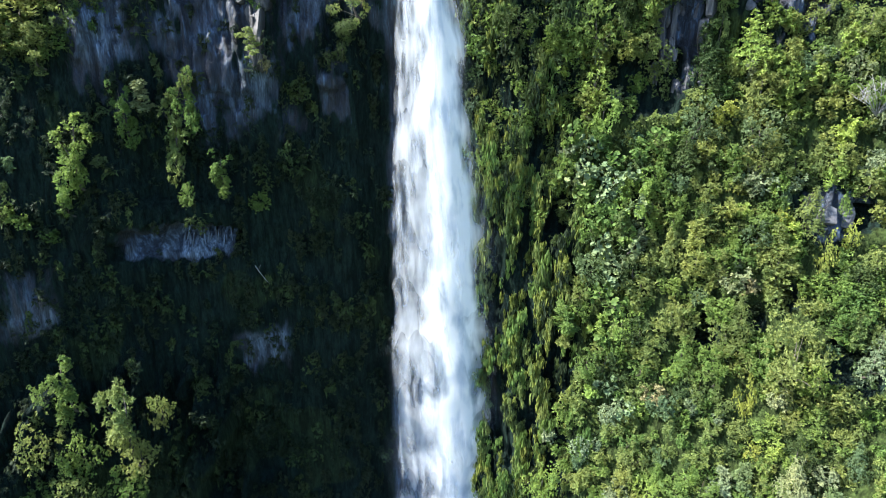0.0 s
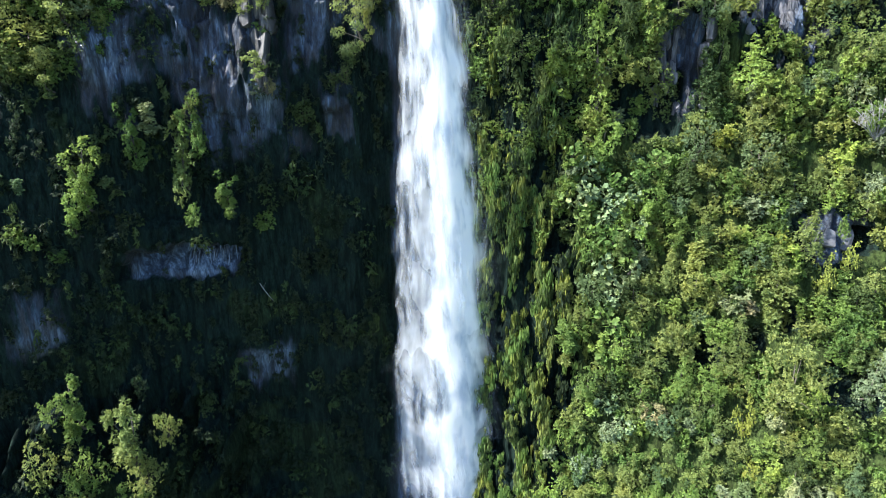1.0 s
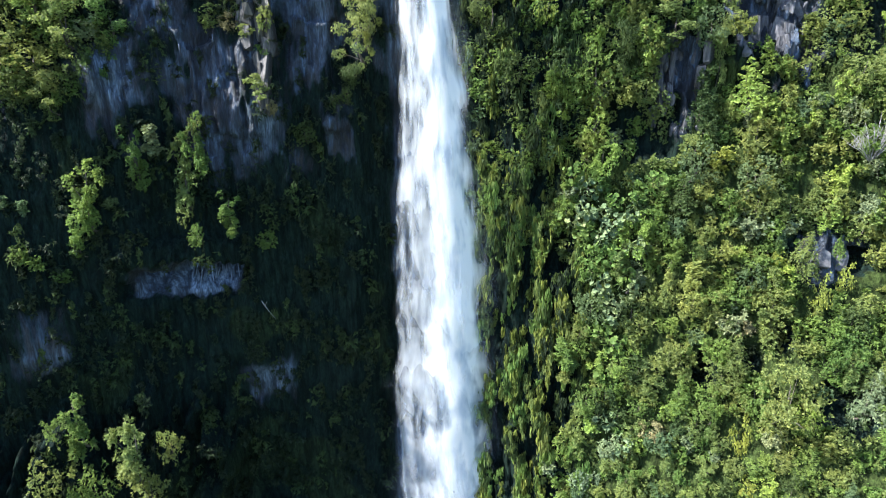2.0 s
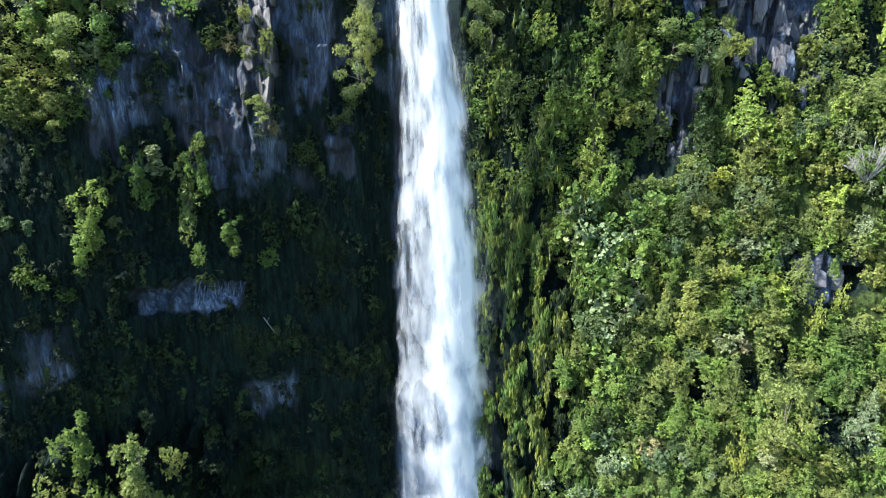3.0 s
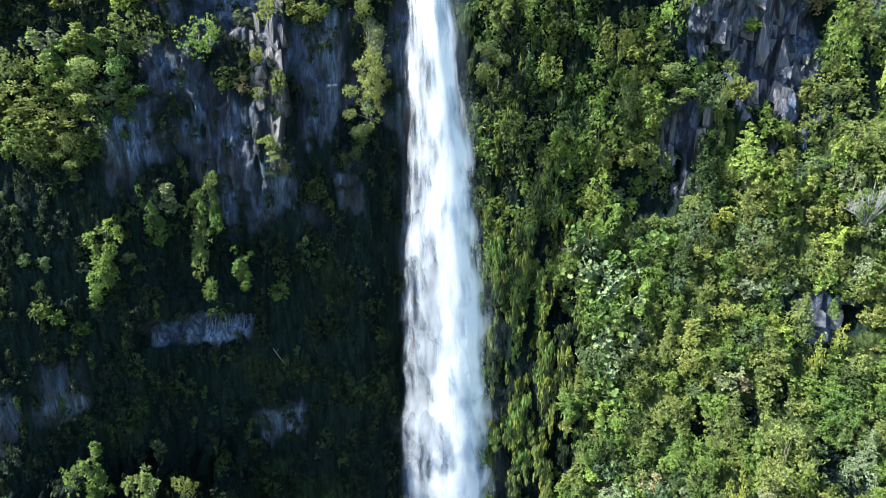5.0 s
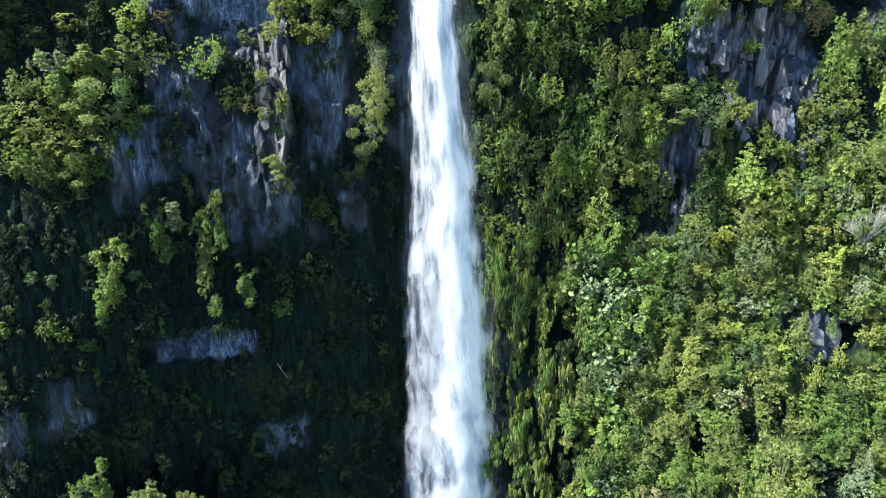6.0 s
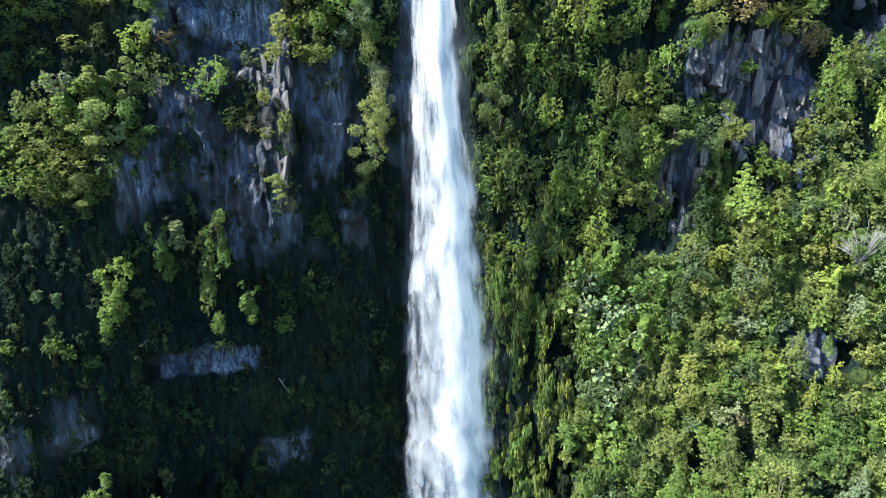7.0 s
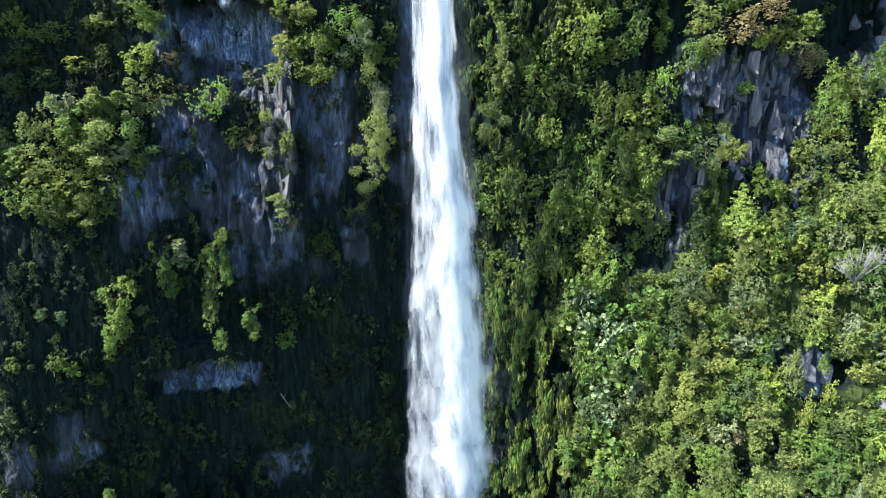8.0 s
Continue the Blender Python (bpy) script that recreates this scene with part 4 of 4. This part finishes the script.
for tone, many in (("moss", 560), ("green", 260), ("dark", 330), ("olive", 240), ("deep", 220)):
    # higher up the lighter tones thin out, so darker leaves paint the shade
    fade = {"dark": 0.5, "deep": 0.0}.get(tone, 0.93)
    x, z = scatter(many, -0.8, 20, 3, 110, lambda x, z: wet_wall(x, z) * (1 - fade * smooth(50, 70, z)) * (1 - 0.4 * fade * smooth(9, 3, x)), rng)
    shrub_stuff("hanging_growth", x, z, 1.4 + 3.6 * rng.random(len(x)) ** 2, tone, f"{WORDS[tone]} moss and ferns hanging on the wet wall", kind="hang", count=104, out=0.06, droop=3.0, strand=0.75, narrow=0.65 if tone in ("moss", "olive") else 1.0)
for tone, many in (("green", 210), ("dark", 260), ("blue", 70), ("moss", 60)):
    x, z = scatter(many, 1.0, 20, 46, 108, lambda x, z: smooth(1.5, 5.0, x) * (1 - smooth(15, 20, x)) * smooth(46, 62, z) * (0.25 + 0.75 * wall_ridge(x, z)), rng)
    shrub_stuff("wall_shrubs", x, z, rng.uniform(1.2, 2.8, len(x)), tone, f"small {WORDS[tone]} shrubs on the damp wall", count=130, out=0.12)


# growth on the shaded wall, mostly in a green darkened to paint the shade
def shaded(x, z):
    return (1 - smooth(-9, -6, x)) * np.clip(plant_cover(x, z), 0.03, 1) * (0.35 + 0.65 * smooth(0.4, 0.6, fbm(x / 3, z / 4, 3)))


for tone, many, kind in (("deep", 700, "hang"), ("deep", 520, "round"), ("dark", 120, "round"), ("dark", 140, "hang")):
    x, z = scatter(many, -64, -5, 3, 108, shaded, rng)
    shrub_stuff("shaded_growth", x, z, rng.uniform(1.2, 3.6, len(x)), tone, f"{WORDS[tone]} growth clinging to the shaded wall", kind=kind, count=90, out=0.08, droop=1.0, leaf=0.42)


# the thicket on the shelf and the fringe along the ledge
for tone, many in (("olive", 46), ("green", 46), ("dark", 30)):
    x, z = scatter(many, -59, -39, 70, 86, lambda x, z: 0.9 * patch(x, z, -50.5, 78.5, 8.5, 6.5, 0.6), rng)
    shrub_stuff("shelf_thicket", x, z, rng.uniform(1.3, 2.6, len(x)), tone, f"{WORDS[tone]} shrubs crowding the leafy shelf", count=240, out=0.2)
    x, z = scatter(many // 2, -25, -8, 89, 100, lambda x, z: 0.9 * patch(x, z, -15.5, 94.0, 7.5, 3.6, 0.6), rng)
    shrub_stuff("ledge_fringe", x, z, rng.uniform(1.3, 2.4, len(x)), tone, f"{WORDS[tone]} shrubs fringing the ledge", count=240, out=0.2)


# small near-black plants that darken the hollows of the slope as shade would
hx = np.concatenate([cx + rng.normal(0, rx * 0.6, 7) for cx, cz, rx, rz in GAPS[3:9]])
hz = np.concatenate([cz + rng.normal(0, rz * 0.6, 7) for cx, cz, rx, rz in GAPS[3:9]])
shrub_stuff("hollow_growth", hx, hz, rng.uniform(0.9, 1.8, len(hx)), "deep", "plants in shade-darkened green filling the hollows", count=220, out=0.15)


# growth above the slope, round the bare faces
def upper(x, z):
    return smooth(12, 18, x) * smooth(74, 82, z) * (1 - rock_bare(x, z)) * (1 - hollow(x, z)) * smooth(0.42, 0.56, fbm(x / 4 + 9, z / 4, 3))


for tone, many in (("dark", 160), ("green", 160), ("olive", 120)):
    x, z = scatter(many, 12, 64, 74, 112, upper, rng)
    shrub_stuff("upper_growth", x, z, rng.uniform(1.2, 2.8, len(x)), tone, f"{WORDS[tone]} shrubs clinging to the steep upper face", count=200, out=0.2)


# a bare branch caught on the shaded wall
def bare_branch(x, z):
    y = float(cliff_y(x, z)) - 0.7
    root = new("bare_branch")
    root.location = (x, y, z)
    v, f = tube([(-1.2, 0.6, 1.5), (-0.4, 0.1, 0.5), (0.3, -0.1, -0.4), (1.0, -0.2, -1.3)], [0.07, 0.06, 0.045, 0.015])
    part("limb", mesh_of("limb", v, f, DEADWOOD, True), root)
    v, f = tube([(-0.4, 0.1, 0.5), (-0.2, -0.1, 1.1), (0.1, -0.2, 1.5)], [0.035, 0.025, 0.01])
    part("twig", mesh_of("twig", v, f, DEADWOOD, True), root)
    tagged(root, "pale bare branch caught on the shaded wall", "branch")


def twiggy_shrub(x, z, high, ahead):
    """A half-dead shrub: pale bare branches that fan up from one foot, each forking into twigs."""
    rg = np.random.default_rng(77)
    root = new("bare_shrub")
    root.location = (x, ahead, z)
    for k in range(22):
        a, lean = float(rg.uniform(-1.2, 1.0)), float(rg.uniform(-0.5, 0.1))
        tip = Vector((math.sin(a) * high * 0.6, lean * high * 0.5, math.cos(a) * high * float(rg.uniform(0.6, 1.0))))
        mid = tip * 0.5 + Vector((0, 0, 0.3))
        limb = part("branch", mesh_of("branch", *tube([(0, 0.4, 0), mid, tip], [0.045, 0.03, 0.012], 5), DEADWOOD, True), root)
        for q in range(5):
            start = mid.lerp(tip, float(rg.uniform(0.0, 0.8)))
            end = start + Vector((float(rg.normal(0, 0.6)), float(rg.normal(0, 0.4)), float(rg.uniform(0.5, 1.6))))
            part("twig", mesh_of("twig", *tube([start, start.lerp(end, 0.5) + Vector((0.06, 0, 0)), end], [0.02, 0.015, 0.008], 4), DEADWOOD, True), limb)
    return tagged(root, "pale bare-branched shrub, half dead, on the slope", "shrub")


DEADWOOD = BARK.copy()
for node in DEADWOOD.node_tree.nodes:
    if node.type == "VALTORGB":
        node.color_ramp.elements[0].color, node.color_ramp.elements[1].color = (0.12, 0.115, 0.105, 1), (0.3, 0.29, 0.27, 1)
bare_branch(-24.8, 42.9)
twiggy_shrub(51.0, 64.6, 6.5, 72.6)


# ---- broken slabs of rock on the bare faces, last ----
def slab_mesh(rng, many=22):
    bm = bmesh.new()
    for p in rng.uniform(-0.5, 0.5, (many, 3)):
        q = np.sign(p) * np.abs(p * 2) ** 0.6 * 0.5
        bm.verts.new((q[0] * (1 - 0.35 * (q[2] + 0.5) * rng.random()), q[1], q[2]))
    hull = bmesh.ops.convex_hull(bm, input=bm.verts[:])
    bmesh.ops.delete(bm, geom=[v for v in bm.verts if not v.link_faces], context="VERTS")
    me = bpy.data.meshes.new("slab")
    bm.to_mesh(me)
    bm.free()
    me.materials.append(SLAB)
    return me


SLABS = [slab_mesh(np.random.default_rng(k)) for k in range(10)]


def slab(x, z, w, deep, h, sink, shapes, label=""):
    ob = part("slab", shapes[int(rng.integers(len(shapes)))], cliff, label)
    ob.matrix_world = pose(x, float(cliff_y(x, z)) + sink, z, rng.normal(-4, 4), rng.normal(0, 6), rng.normal(-22, 16)) @ Matrix.Diagonal((w, deep, h, 1))


for cx, cz, rx, rz, how in BARE:
    if cx < 0 or cz == 54.0:
        continue
    for k in range(int(min(80, 6 + rx * rz * 1.5))):
        x, z = cx + rx * 0.9 * float(rng.uniform(-1, 1)), cz + rz * 0.9 * float(rng.uniform(-1, 1))
        slab(x, z, float(rng.uniform(0.5, 1.7)), 0.9, float(rng.uniform(0.8, 3.4)), 0.25, SLABS)

# pale spires that stand before the hollow in the right face
for x, z, w, h in ((32.3, 76.8, 1.3, 4.0), (31.9, 73.8, 1.5, 4.4), (28.6, 75.4, 1.1, 5.0), (37.2, 85.0, 1.9, 6.0), (39.4, 86.5, 1.7, 7.5), (42.6, 89.5, 1.6, 5.0), (42.4, 84.4, 1.9, 6.0), (38.6, 79.8, 1.6, 4.0), (43.6, 92.5, 1.6, 4.0), (42.0, 80.0, 2.2, 3.6), (44.4, 82.4, 1.8, 4.2), (32.0, 90.4, 1.8, 4.0), (34.2, 91.4, 1.6, 3.4), (36.0, 90.6, 1.8, 4.2), (38.4, 91.2, 1.8, 3.6), (40.4, 90.6, 1.6, 3.8), (33.4, 87.4, 1.8, 3.4), (35.4, 84.0, 1.6, 4.4)):
    slab(x, z, w, 1.6, h, -0.1, SLABS)

# the pillar in the shaded wall, of weathered brownish blocks
WORN = rock_material("weathered_rock", (0.03, 0.029, 0.028), (0.115, 0.108, 0.102), (0.03, 0.04, 0.016))
BLOCKS = [slab_mesh(np.random.default_rng(30 + k)) for k in range(8)]
for me in BLOCKS:
    me.materials[0] = WORN
for k in range(34):
    z = 70.5 + 17.5 * (k + 0.5) / 34
    half = 0.5 + 1.7 * float(smooth(70, 82, z))
    x = -23.0 - 1.1 * float(smooth(70, 84, z)) + half * float(rng.uniform(-1, 1))
    slab(x, z, float(rng.uniform(0.9, 2.0)), 1.4, float(rng.uniform(2.0, 4.8)), 0.15, BLOCKS, "weathered brownish slab of rock")


# pale weathered boulders in the slope
def plain_rock(name, dark, pale):
    """Dry weathered stone: mottled, with fine grain and pits."""
    mat, tree, bsdf, add = nodes_of(name)
    mottle = add("TexNoise", Vector=scaled(add, 2.2, 2.2, 2.2), Scale=1.0, Detail=5.0, Roughness=0.6).outputs[0]
    grain = add("TexNoise", Vector=scaled(add, 14.0, 14.0, 14.0), Scale=1.0, Detail=3.0).outputs[0]
    col = ramp(add, mottle, (0.36, dark), (0.6, pale))
    col = mix_rgb(add, 0.5, col, ramp(add, grain, (0.35, (0.6, 0.6, 0.6)), (0.65, (1.15, 1.15, 1.15))), "MULTIPLY")
    tree.links.new(col, bsdf.inputs["Base Color"])
    bsdf.inputs["Roughness"].default_value = 0.85
    tree.links.new(add("Bump", Strength=0.5, Distance=0.1, Height=mottle).outputs[0], bsdf.inputs["Normal"])
    return mat


PALE = plain_rock("pale_rock", (0.06, 0.06, 0.066), (0.12, 0.12, 0.128))


def boulder(x, z, w, h, seed):
    me = slab_mesh(np.random.default_rng(seed), 34)
    me.materials[0] = PALE
    ob = new("boulder", me)
    ob.matrix_world = pose(x, float(cliff_y(x, z)) + 0.1, z, -20, 6, -10) @ Matrix.Diagonal((w, 2.0, h, 1))
    return tagged(ob, "pale grey weathered boulder bedded in the green slope", "boulder", "boulders in the slope")


boulder(47.2, 53.2, 3.0, 3.2, 41)
boulder(45.2, 53.6, 2.0, 2.4, 46)
boulder(43.8, 54.6, 2.2, 1.6, 42)
boulder(48.9, 54.2, 1.8, 1.6, 45)
boulder(54.2, 50.5, 2.2, 1.6, 43)

# wet ribs of rock that hang over the ledge in the shaded wall, reflected sky painted in as pale blue
RIB_SHEEN = rock_material("wet_rib_sheen", (0.08, 0.11, 0.16), (0.34, 0.42, 0.52), (0.01, 0.018, 0.012))
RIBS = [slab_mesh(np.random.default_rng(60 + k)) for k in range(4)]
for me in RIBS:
    me.materials[0] = RIB_SHEEN
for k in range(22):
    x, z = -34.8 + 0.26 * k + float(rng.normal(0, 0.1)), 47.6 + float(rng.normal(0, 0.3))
    ob = part("rib", RIBS[k % 4], cliff, "wet rib of rock coloured pale for reflected sky")
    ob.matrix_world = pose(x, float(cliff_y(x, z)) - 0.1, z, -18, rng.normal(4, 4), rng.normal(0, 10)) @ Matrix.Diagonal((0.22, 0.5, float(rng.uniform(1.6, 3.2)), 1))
